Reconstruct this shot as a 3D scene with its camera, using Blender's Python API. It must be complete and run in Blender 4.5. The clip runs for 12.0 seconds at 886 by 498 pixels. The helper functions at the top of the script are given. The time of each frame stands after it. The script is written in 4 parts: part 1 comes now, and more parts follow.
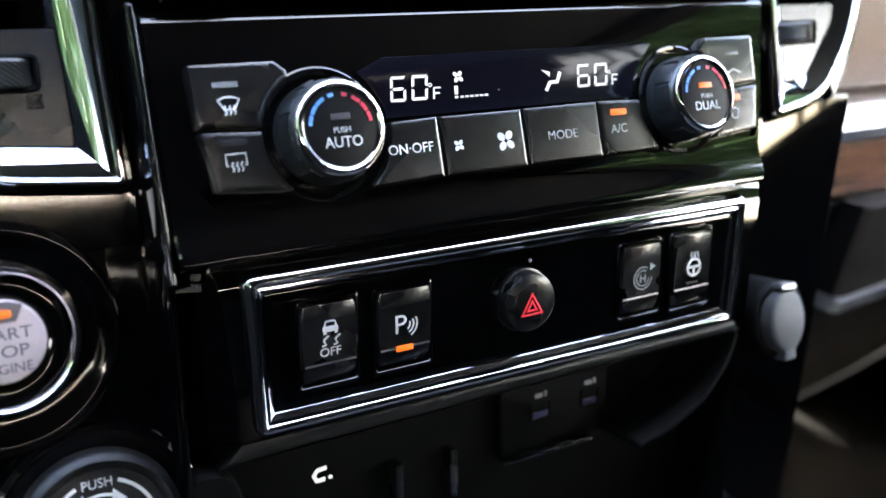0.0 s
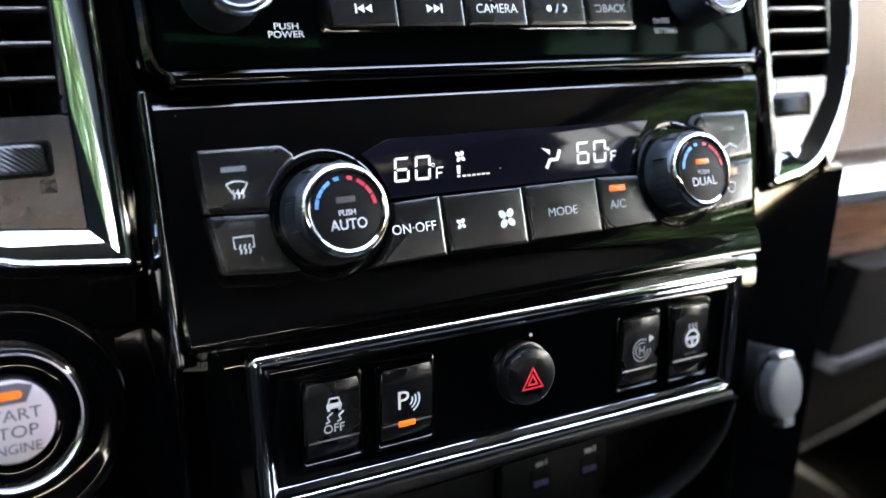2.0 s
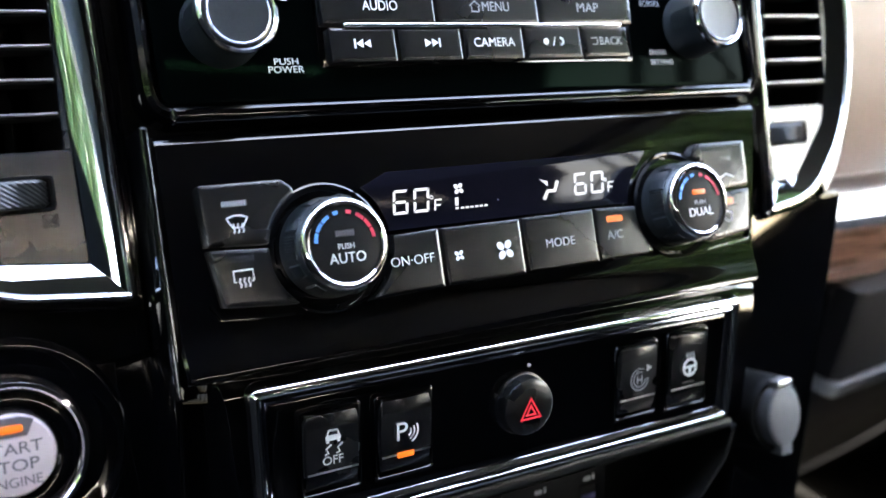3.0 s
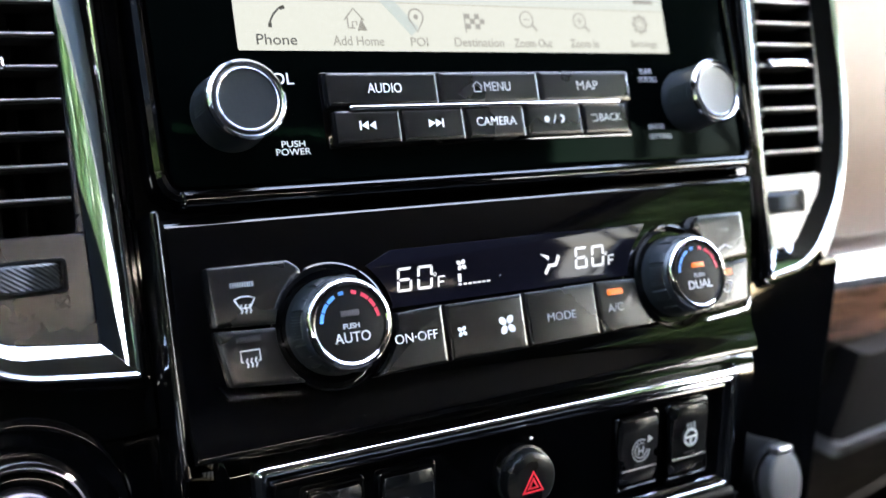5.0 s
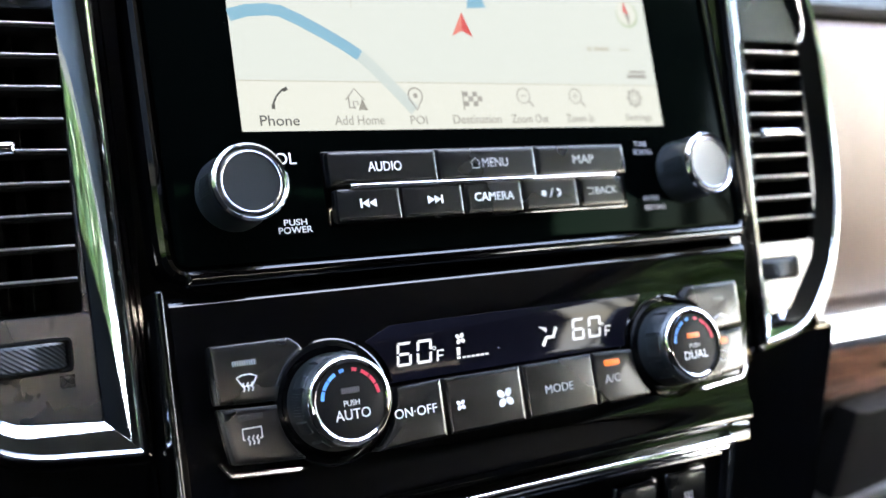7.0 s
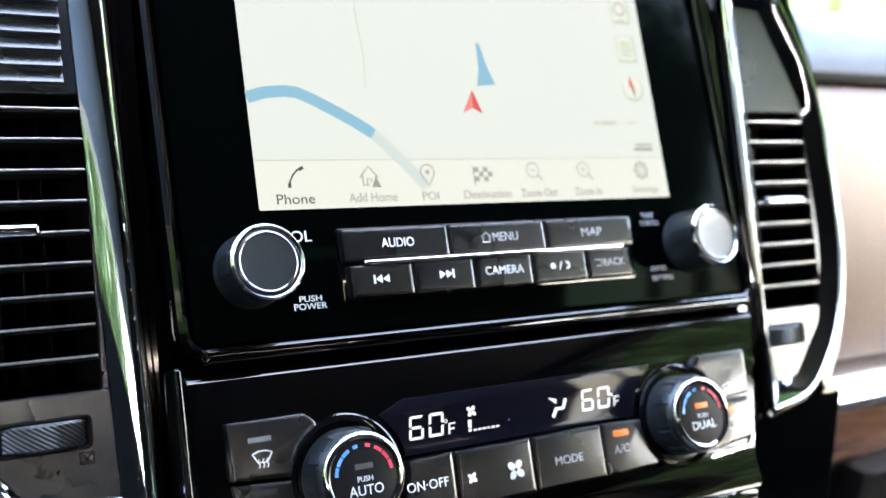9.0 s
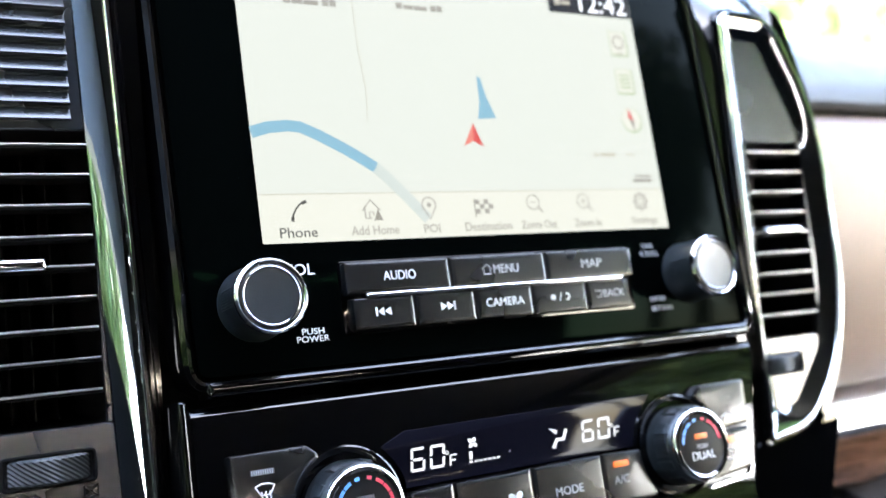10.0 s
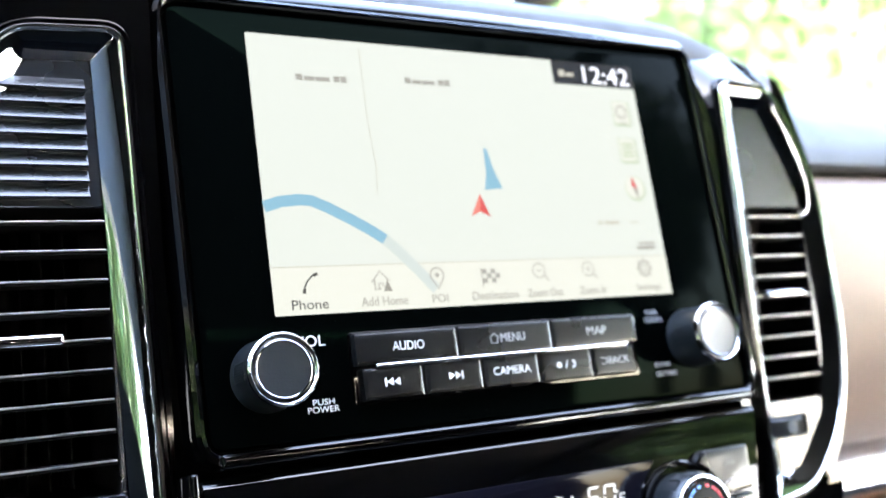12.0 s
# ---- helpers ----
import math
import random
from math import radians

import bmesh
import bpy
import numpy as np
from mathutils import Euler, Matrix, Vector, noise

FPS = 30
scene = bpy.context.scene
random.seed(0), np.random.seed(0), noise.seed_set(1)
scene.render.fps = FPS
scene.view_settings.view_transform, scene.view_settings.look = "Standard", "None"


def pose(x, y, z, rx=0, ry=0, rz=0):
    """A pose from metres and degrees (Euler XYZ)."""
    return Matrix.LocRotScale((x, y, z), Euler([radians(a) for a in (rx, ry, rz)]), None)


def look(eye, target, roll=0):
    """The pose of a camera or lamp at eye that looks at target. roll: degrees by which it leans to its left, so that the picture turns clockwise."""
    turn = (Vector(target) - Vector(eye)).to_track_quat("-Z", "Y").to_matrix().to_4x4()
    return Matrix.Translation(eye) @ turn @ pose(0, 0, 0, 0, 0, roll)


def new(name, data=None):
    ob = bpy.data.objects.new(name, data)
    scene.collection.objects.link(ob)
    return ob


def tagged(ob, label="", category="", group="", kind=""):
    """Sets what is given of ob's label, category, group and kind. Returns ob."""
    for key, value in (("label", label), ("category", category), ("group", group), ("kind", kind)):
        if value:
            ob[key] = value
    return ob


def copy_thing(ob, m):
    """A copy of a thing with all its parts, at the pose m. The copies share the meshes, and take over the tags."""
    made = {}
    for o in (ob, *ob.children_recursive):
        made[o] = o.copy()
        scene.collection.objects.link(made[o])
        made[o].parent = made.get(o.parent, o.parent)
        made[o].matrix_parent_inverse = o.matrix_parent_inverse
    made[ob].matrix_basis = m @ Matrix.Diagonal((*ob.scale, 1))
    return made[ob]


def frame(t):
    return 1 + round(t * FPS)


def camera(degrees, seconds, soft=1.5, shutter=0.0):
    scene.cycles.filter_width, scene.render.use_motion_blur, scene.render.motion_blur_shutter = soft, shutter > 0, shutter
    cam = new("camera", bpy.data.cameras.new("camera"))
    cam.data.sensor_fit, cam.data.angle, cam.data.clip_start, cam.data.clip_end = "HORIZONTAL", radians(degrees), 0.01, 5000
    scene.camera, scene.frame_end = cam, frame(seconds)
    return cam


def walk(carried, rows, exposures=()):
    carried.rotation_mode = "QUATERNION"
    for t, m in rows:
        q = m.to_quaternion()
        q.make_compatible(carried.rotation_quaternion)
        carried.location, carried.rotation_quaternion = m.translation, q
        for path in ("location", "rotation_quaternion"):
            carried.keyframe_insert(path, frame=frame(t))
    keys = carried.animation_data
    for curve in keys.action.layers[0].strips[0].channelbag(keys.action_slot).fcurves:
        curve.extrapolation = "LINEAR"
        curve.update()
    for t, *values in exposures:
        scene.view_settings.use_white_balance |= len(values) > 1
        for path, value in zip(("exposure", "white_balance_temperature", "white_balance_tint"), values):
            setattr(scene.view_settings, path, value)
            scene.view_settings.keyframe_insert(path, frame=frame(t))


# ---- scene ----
cam = camera(48.3, 12.0)
PATH = [
    (0, (-0.211, -0.327, 0.81), (0.78, 1.216, 0.011), 4.8),
    (0.5, (-0.211, -0.327, 0.814), (0.78, 1.223, 0.028), 4.9),
    (1, (-0.212, -0.327, 0.817), (0.783, 1.229, 0.049), 4.9),
    (1.5, (-0.212, -0.327, 0.82), (0.785, 1.24, 0.077), 4.8),
    (2, (-0.213, -0.327, 0.825), (0.787, 1.245, 0.098), 4.9),
    (2.5, (-0.213, -0.328, 0.828), (0.789, 1.254, 0.124), 4.8),
    (3, (-0.213, -0.328, 0.831), (0.789, 1.257, 0.136), 4.8),
    (5, (-0.215, -0.329, 0.846), (0.79, 1.285, 0.225), 4.7),
    (5.5, (-0.215, -0.329, 0.849), (0.792, 1.289, 0.243), 4.7),
    (6, (-0.216, -0.33, 0.853), (0.792, 1.294, 0.265), 4.6),
    (6.5, (-0.216, -0.33, 0.857), (0.794, 1.298, 0.285), 4.7),
    (7, (-0.217, -0.331, 0.86), (0.795, 1.307, 0.318), 4.6),
    (9, (-0.222, -0.333, 0.874), (0.785, 1.332, 0.412), 4.5),
    (9.5, (-0.223, -0.333, 0.877), (0.785, 1.336, 0.431), 4.5),
    (10, (-0.224, -0.335, 0.88), (0.784, 1.34, 0.455), 4.5),
    (10.5, (-0.225, -0.335, 0.882), (0.784, 1.343, 0.476), 4.4),
    (11, (-0.227, -0.337, 0.886), (0.779, 1.349, 0.5), 4.4),
    (11.5, (-0.229, -0.336, 0.889), (0.782, 1.351, 0.526), 4.4),
    (12, (-0.229, -0.339, 0.893), (0.773, 1.357, 0.549), 4.4),
]
EV = 5.43
walk(cam, [(t, look(eye, target, roll)) for t, eye, target, roll in PATH], [(0, EV - 0.02), (6, EV), (9, EV + 0.06), (12, EV + 0.12)])
cam.data.dof.use_dof = True
cam.data.dof.focus_distance = 0.350
cam.data.dof.aperture_fstop = 7.0

# ---- light ----
GLOW = 2.0 ** -EV
scene.view_settings.use_white_balance = True
scene.view_settings.white_balance_temperature = 6800
SUN_ELEV, SUN_AZ = radians(38), radians(171)
world = bpy.data.worlds.new("sky")
scene.world = world
world.use_nodes = True
wn = world.node_tree.nodes
sky = wn.new("ShaderNodeTexSky")
sky.sky_type, sky.sun_disc = "NISHITA", False
sky.dust_density, sky.ozone_density = 4.0, 0.4
sky.sun_elevation, sky.sun_rotation = SUN_ELEV, SUN_AZ
wn["Background"].inputs["Strength"].default_value = 0.15
world.node_tree.links.new(sky.outputs["Color"], wn["Background"].inputs["Color"])
sun = new("sun", bpy.data.lights.new("sun", "SUN"))
sun.data.energy, sun.data.angle, sun.data.color = 3.5, radians(0.5), (1.0, 0.95, 0.86)
sun.matrix_world = look((0, 0, 0), (-math.sin(SUN_AZ) * math.cos(SUN_ELEV), -math.cos(SUN_AZ) * math.cos(SUN_ELEV), -math.sin(SUN_ELEV)))


# ---- materials ----
def mat(name, color, rough=0.5, metal=0.0, grain=0.0, scale=400.0, bump=0.0, vary=0.0, vscale=25.0, coat=0.0,
        glow=None, power=0.0, dust=0.0, cell=False, coat_rough=0.04):
    """A surface with colour variation at two scales, uneven gloss, fine relief and dust specks."""
    m = bpy.data.materials.new(name)
    m.use_nodes = True
    n, l = m.node_tree.nodes, m.node_tree.links
    p = n["Principled BSDF"]
    p.inputs["Base Color"].default_value = (*color, 1)
    p.inputs["Roughness"].default_value = rough
    p.inputs["Metallic"].default_value = metal
    p.inputs["Coat Weight"].default_value = coat
    p.inputs["Coat Roughness"].default_value = coat_rough
    if glow:
        p.inputs["Emission Color"].default_value = (*glow, 1)
        p.inputs["Emission Strength"].default_value = power
    co = n.new("ShaderNodeTexCoord")
    base = None
    if vary or grain:
        big = n.new("ShaderNodeTexNoise")
        big.inputs["Scale"].default_value = vscale
        big.inputs["Detail"].default_value = 6
        fine = n.new("ShaderNodeTexNoise")
        fine.inputs["Scale"].default_value = scale
        l.new(co.outputs["Object"], big.inputs["Vector"])
        l.new(co.outputs["Object"], fine.inputs["Vector"])
        mix = n.new("ShaderNodeMix")
        mix.data_type = "RGBA"
        mix.inputs[6].default_value = (*[c * (1 - vary) for c in color], 1)
        mix.inputs[7].default_value = (*[min(1, c * (1 + vary)) for c in color], 1)
        add = n.new("ShaderNodeMath")
        add.operation = "MULTIPLY_ADD"
        add.inputs[1].default_value = 0.4
        l.new(fine.outputs["Fac"], add.inputs[0])
        sc = n.new("ShaderNodeMath")
        sc.operation = "MULTIPLY"
        sc.inputs[1].default_value = 0.6
        l.new(big.outputs["Fac"], sc.inputs[0])
        l.new(sc.outputs[0], add.inputs[2])
        l.new(add.outputs[0], mix.inputs[0])
        base = mix.outputs[2]
        rr = n.new("ShaderNodeMapRange")
        rr.inputs["To Min"].default_value = rough * 0.75
        rr.inputs["To Max"].default_value = min(1, rough * 1.3)
        l.new(big.outputs["Fac"], rr.inputs["Value"])
        l.new(rr.outputs[0], p.inputs["Roughness"])
    if dust:
        vo = n.new("ShaderNodeTexVoronoi")
        vo.inputs["Scale"].default_value = 240
        l.new(co.outputs["Object"], vo.inputs["Vector"])
        lt = n.new("ShaderNodeMath")
        lt.operation = "LESS_THAN"
        lt.inputs[1].default_value = 0.035
        l.new(vo.outputs["Distance"], lt.inputs[0])
        dm = n.new("ShaderNodeMix")
        dm.data_type = "RGBA"
        dm.inputs[6].default_value = (*color, 1)
        dm.inputs[7].default_value = (dust, dust, dust, 1)
        if base:
            l.new(base, dm.inputs[6])
        l.new(lt.outputs[0], dm.inputs[0])
        base = dm.outputs[2]
    if base:
        l.new(base, p.inputs["Base Color"])
    if bump:
        t = n.new("ShaderNodeTexVoronoi" if cell else "ShaderNodeTexNoise")
        t.inputs["Scale"].default_value = scale
        l.new(co.outputs["Object"], t.inputs["Vector"])
        b = n.new("ShaderNodeBump")
        b.inputs["Strength"].default_value = bump
        b.inputs["Distance"].default_value = 0.0004
        l.new(t.outputs[0], b.inputs["Height"])
        l.new(b.outputs[0], p.inputs["Normal"])
    return m


GLOSS = mat("piano_black", (0.0008, 0.0008, 0.001), 0.05, vary=0.3, vscale=18, dust=0.04)
GLASS = mat("screen_glass", (0.0006, 0.0010, 0.0010), 0.06, vary=0.2, vscale=12, dust=0.04)
GLASS.node_tree.nodes["Principled BSDF"].inputs["Specular IOR Level"].default_value = 0.004
GLASS.node_tree.nodes["Principled BSDF"].inputs["Specular Tint"].default_value = (0.25, 1.0, 0.6, 1)  # green anti-glare coating
LCD = mat("lcd_window", (0.004, 0.004, 0.007), 0.08, vary=0.2)
LCD.node_tree.nodes["Principled BSDF"].inputs["Specular IOR Level"].default_value = 0.06
CHROME = mat("chrome", (0.86, 0.86, 0.87), 0.07, 1.0, vary=0.04)
DKCHROME = mat("smoked_chrome", (0.30, 0.32, 0.37), 0.06, 1.0, vary=0.05)
# chrome tinted blue in place of the blue tone that it mirrors
BEVEL = mat("reflected_blue_bevel", (0.46, 0.52, 0.60), 0.04, 1.0, vary=0.05)
STRIP = mat("polished_strip", (0.80, 0.80, 0.83), 0.22, 1.0, vary=0.06, scale=700)
# pale metal stands for sky mirrored in the tuning knob's dark cap
SKYLIT_CAP = mat("skylit_cap", (0.20, 0.20, 0.205), 0.36, 0.85, vary=0.05, scale=900)
SATIN = mat("satin_metal", (0.55, 0.55, 0.57), 0.38, 1.0, vary=0.08, scale=900)
KEY = mat("key_plastic", (0.0034, 0.0036, 0.0041), 0.26, grain=1, vary=0.25, scale=1800, bump=0.2, coat=0.4, coat_rough=0.17)
DIAL = mat("dial_face", (0.0045, 0.0047, 0.0052), 0.42, grain=1, vary=0.2, scale=1800, bump=0.2)
KNOB = mat("knob_rubber", (0.015, 0.0185, 0.021), 0.33, grain=1, vary=0.25, scale=1500, bump=0.15, coat=0.5, coat_rough=0.2)
FACE = mat("vent_plastic", (0.0095, 0.0125, 0.0165), 0.26, grain=1, vary=0.12, scale=2200, bump=0.15, coat=0.6, coat_rough=0.17)
MATTE = mat("matte_black", (0.0035, 0.0035, 0.004), 0.5, grain=1, vary=0.3, scale=1300, bump=0.4)
# near black: shade of ducts and recesses put into the colour, plus black marks
VOID = mat("black_and_shade", (0.0014, 0.0014, 0.0014), 0.7, vary=0.2)
PAINT = mat("white_print", (0.72, 0.72, 0.72), 0.5, vary=0.04)
# plain grey, dimmer than the white print
DIM = mat("grey_print", (0.42, 0.42, 0.43), 0.5, vary=0.1)
BLUE = mat("blue_print", (0.10, 0.33, 0.80), 0.45, vary=0.05)
RED = mat("red_print", (0.72, 0.05, 0.09), 0.45, vary=0.05)
TINTED = mat("unlit_indicator", (0.022, 0.022, 0.023), 0.35, vary=0.2)
AMBER = mat("amber_lamp", (0.2, 0.05, 0.01), 0.4, glow=(1.0, 0.19, 0.015), power=1.25 * GLOW)
DIGIT = mat("lit_segment", (0.3, 0.3, 0.3), 0.4, glow=(0.93, 0.95, 1.0), power=0.95 * GLOW)
HAZARD = mat("red_hazard_mark", (0.7, 0.02, 0.04), 0.4, glow=(1.0, 0.04, 0.06), power=0.30 * GLOW)
STARTW = mat("pale_button", (0.60, 0.51, 0.52), 0.35, vary=0.06)
INK = mat("grey_ink", (0.12, 0.11, 0.12), 0.5, vary=0.1)
MAP = mat("map_screen", (0.02, 0.02, 0.02), 0.22, glow=(0.83, 0.90, 0.85), power=0.92 * GLOW)
BAR = mat("menu_bar_screen", (0.02, 0.02, 0.02), 0.22, glow=(0.89, 0.93, 0.85), power=0.92 * GLOW)
WATER = mat("map_water", (0.02, 0.02, 0.02), 0.22, glow=(0.27, 0.56, 0.74), power=0.9 * GLOW)
FAINT = mat("map_pale_water", (0.02, 0.02, 0.02), 0.22, glow=(0.70, 0.80, 0.78), power=0.9 * GLOW)
MAPINK = mat("screen_ink", (0.02, 0.02, 0.02), 0.22, glow=(0.10, 0.10, 0.09), power=0.9 * GLOW)
MAPGREY = mat("screen_grey", (0.02, 0.02, 0.02), 0.22, glow=(0.42, 0.42, 0.38), power=0.9 * GLOW)
MAPLINE = mat("screen_line", (0.02, 0.02, 0.02), 0.22, glow=(0.66, 0.66, 0.57), power=0.9 * GLOW)
MAPRED = mat("screen_red", (0.02, 0.02, 0.02), 0.22, glow=(0.80, 0.10, 0.09), power=0.9 * GLOW)
MAPPINK = mat("screen_light_red", (0.02, 0.02, 0.02), 0.22, glow=(0.95, 0.28, 0.22), power=0.9 * GLOW)
MAPGREEN = mat("screen_green", (0.02, 0.02, 0.02), 0.22, glow=(0.52, 0.66, 0.44), power=0.9 * GLOW)
LOWER = mat("charcoal_grained_plastic", (0.007, 0.007, 0.0078), 0.5, grain=1, vary=0.2, scale=1100, bump=0.5, cell=True)
HOOD = mat("dark_grey_skin", (0.009, 0.0105, 0.0125), 0.6, grain=1, vary=0.15, scale=900, bump=0.6, cell=True)
LEATHER = mat("brown_leather", (0.20, 0.155, 0.138), 0.42, grain=1, vary=0.15, scale=900, bump=0.6, cell=True)
DASHTOP = mat("grey_dash_skin", (0.012, 0.016, 0.019), 0.55, grain=1, vary=0.15, scale=900, bump=0.6, cell=True)
LINER = mat("charcoal_lining", (0.005, 0.0048, 0.0046), 0.9, grain=1, vary=0.2, scale=500, bump=0.4)
# colour of an added panel that only the vent's chrome bevel mirrors
BLUE_PANEL = mat("unseen_panel_blue_grey", (0.08, 0.095, 0.115), 0.6, grain=1, vary=0.12, scale=900, bump=0.2)
HEADLINER = mat("grey_headliner", (0.008, 0.008, 0.009), 0.9, grain=1, vary=0.15, scale=500, bump=0.4)
CAPGREY = mat("grey_cap_plastic", (0.10, 0.10, 0.102), 0.45, grain=1, vary=0.15, scale=1500, bump=0.3)
USBBLUE = mat("blue_port_tongue", (0.03, 0.03, 0.12), 0.4, vary=0.1)


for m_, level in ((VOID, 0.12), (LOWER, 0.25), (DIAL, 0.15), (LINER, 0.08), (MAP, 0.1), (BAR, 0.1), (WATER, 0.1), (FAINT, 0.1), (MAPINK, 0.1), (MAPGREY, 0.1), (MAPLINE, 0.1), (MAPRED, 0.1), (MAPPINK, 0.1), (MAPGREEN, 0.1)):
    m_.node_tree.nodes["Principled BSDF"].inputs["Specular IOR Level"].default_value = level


def wood_material():
    m = mat("dark_wood", (0.12, 0.06, 0.04), 0.25, coat=0.6)
    n, l = m.node_tree.nodes, m.node_tree.links
    co, mp, no, ra = (n.new("ShaderNodeTexCoord"), n.new("ShaderNodeMapping"), n.new("ShaderNodeTexNoise"), n.new("ShaderNodeValToRGB"))
    mp.inputs["Scale"].default_value = (6, 40, 130)
    no.inputs["Scale"].default_value, no.inputs["Detail"].default_value = 3.0, 8
    ra.color_ramp.elements[0].position, ra.color_ramp.elements[1].position = 0.35, 0.7
    ra.color_ramp.elements[0].color = (0.05, 0.022, 0.015, 1)
    ra.color_ramp.elements[1].color = (0.20, 0.11, 0.08, 1)
    l.new(co.outputs["Object"], mp.inputs["Vector"])
    l.new(mp.outputs[0], no.inputs["Vector"])
    l.new(no.outputs["Fac"], ra.inputs[0])
    l.new(ra.outputs[0], n["Principled BSDF"].inputs["Base Color"])
    return m


WOOD = wood_material()


# ---- shapes, in millimetres on a panel: u right, v up, w out of it ----
def plane_at(origin, recline, lean=0.0):
    a = radians(recline)
    v, n = Vector((lean, math.sin(a), math.cos(a))), Vector((0, -math.cos(a), math.sin(a)))
    m = Matrix.Identity(4)
    for i, c in enumerate((Vector((1, 0, 0)), v, n)):
        for r in range(3):
            m[r][i] = c[r]
    m.translation = Vector(origin)
    return m


STACK = plane_at((0, 0, 0.8), 25)
SWITCH = plane_at((0, -0.0604, 0.6704), 10)
POD = plane_at((0, 0.0045, 0.7979), 19)


def thing(name, m, label, category, group="", kind=""):
    return tagged(place(new(name), m), label, category, group, kind)


def place(ob, m):
    ob.matrix_world = m
    return ob


def part(name, bm, material, parent=None, label="", smooth=True, scale=0.001):
    """Links a bmesh in millimetres as one mesh object under a thing or a part."""
    bmesh.ops.scale(bm, vec=(scale, scale, scale), verts=bm.verts)
    bmesh.ops.recalc_face_normals(bm, faces=bm.faces)
    me = bpy.data.meshes.new(name)
    bm.to_mesh(me)
    bm.free()
    me.materials.append(material)
    if smooth:
        me.polygons.foreach_set("use_smooth", [True] * len(me.polygons))
        me.set_sharp_from_angle(angle=radians(38))
    ob = new(name, me)
    if parent:
        ob.parent = parent
    return tagged(ob, label)


def again(ob, name, parent, m=None):
    """Another object on the same mesh, moved by m within its thing."""
    o = new(name, ob.data)
    o.parent = parent
    if m:
        o.matrix_basis = m
    return o


def area(p):
    return sum(a[0] * b[1] - b[0] * a[1] for a, b in zip(p, p[1:] + p[:1])) / 2


def inset(poly, d):
    """A polygon drawn in by d with mitred corners."""
    out, n = [], len(poly)
    s = 1 if area(poly) > 0 else -1
    for i in range(n):
        a, b, c = (Vector(poly[(i + k) % n]) for k in (-1, 0, 1))
        e1, e2 = (b - a).normalized(), (c - b).normalized()
        n1, n2 = Vector((-e1.y, e1.x)) * s, Vector((-e2.y, e2.x)) * s
        k = max(0.25, 1 + n1.dot(n2))
        out.append(tuple(b + (n1 + n2) * (d / k)))
    return out


def rounded(poly, r, seg=4):
    """A polygon with rounded corners; r one number or one for each corner."""
    out, n = [], len(poly)
    for i in range(n):
        a, b, c = (Vector(poly[(i + k) % n]) for k in (-1, 0, 1))
        rad = r[i] if isinstance(r, (list, tuple)) else r
        d1, d2 = a - b, c - b
        t = min(rad, d1.length * 0.49, d2.length * 0.49)
        p, q = b + d1.normalized() * t, b + d2.normalized() * t
        for k in range(seg + 1):
            f = k / seg
            out.append(tuple((1 - f) ** 2 * p + 2 * f * (1 - f) * b + f * f * q))
    return out


def loft(bm, rings, cap0=False, cap1=True, closed=True):
    vs = [[bm.verts.new(p) for p in ring] for ring in rings]
    for r0, r1 in zip(vs, vs[1:]):
        n = len(r0)
        for i in range(n if closed else n - 1):
            j = (i + 1) % n
            bm.faces.new((r0[i], r0[j], r1[j], r1[i]))
    if cap0:
        bm.faces.new(vs[0][::-1])
    if cap1:
        bm.faces.new(vs[-1])
    return bm


def bezel(poly, profile, r=0.0, seg=4, cap0=False, cap1=False, bm=None, close=False):
    """Rings of a polygon, drawn in and raised along profile [(inset, w), ...]."""
    bm = bm or bmesh.new()
    rings = []
    for d, w in profile:
        rad = [max(x - d, 0.15) for x in r] if isinstance(r, (list, tuple)) else max(r - d, 0.15)
        rings.append([(x, y, w) for x, y in rounded(inset(poly, d), rad, seg)])
    if close:
        rings.append(rings[0])
    loft(bm, rings, cap0, cap1)
    if close:
        bmesh.ops.remove_doubles(bm, verts=bm.verts, dist=1e-5)
    return bm


def slab(poly, w0, w1, b=0.6, r=1.0, seg=4, bm=None):
    """A plate with rounded edges and corners."""
    return bezel(poly, [(0, w0), (0, w1 - b), (b * 0.3, w1 - b * 0.3), (b, w1)], r, seg, True, True, bm)


def rect(u0, u1, v0, v1):
    return [(u0, v0), (u1, v0), (u1, v1), (u0, v1)]


def arc(cx, cy, r, a0, a1, n=12):
    return [(cx + r * math.cos(radians(a0 + (a1 - a0) * i / n)), cy + r * math.sin(radians(a0 + (a1 - a0) * i / n))) for i in range(n + 1)]


def lathe(profile, cx=0.0, cy=0.0, n=64, cap0=False, cap1=True, bm=None):
    bm = bm or bmesh.new()
    rings = [[(cx + r * math.cos(2 * math.pi * i / n), cy + r * math.sin(2 * math.pi * i / n), w) for i in range(n)] for r, w in profile]
    return loft(bm, rings, cap0, cap1)


def clip(poly, axis, limit, keep):
    """The piece of a polygon above (keep 1) or below (keep -1) a level of u or v."""
    out = []
    for a, b in zip(poly, poly[1:] + poly[:1]):
        fa, fb = (a[axis] - limit) * keep, (b[axis] - limit) * keep
        if fa >= 0:
            out.append(a)
        if fa * fb < 0:
            f = fa / (fa - fb)
            out.append((a[0] + (b[0] - a[0]) * f, a[1] + (b[1] - a[1]) * f))
    return out


def flat(polys, w, t=0.12):
    """Printed or lit shapes of a hair's thickness."""
    bm = bmesh.new()
    for p in polys:
        if area(p) < 0:
            p = p[::-1]
        loft(bm, [[(x, y, w) for x, y in p], [(x, y, w + t) for x, y in p]], False, True)
    return bm


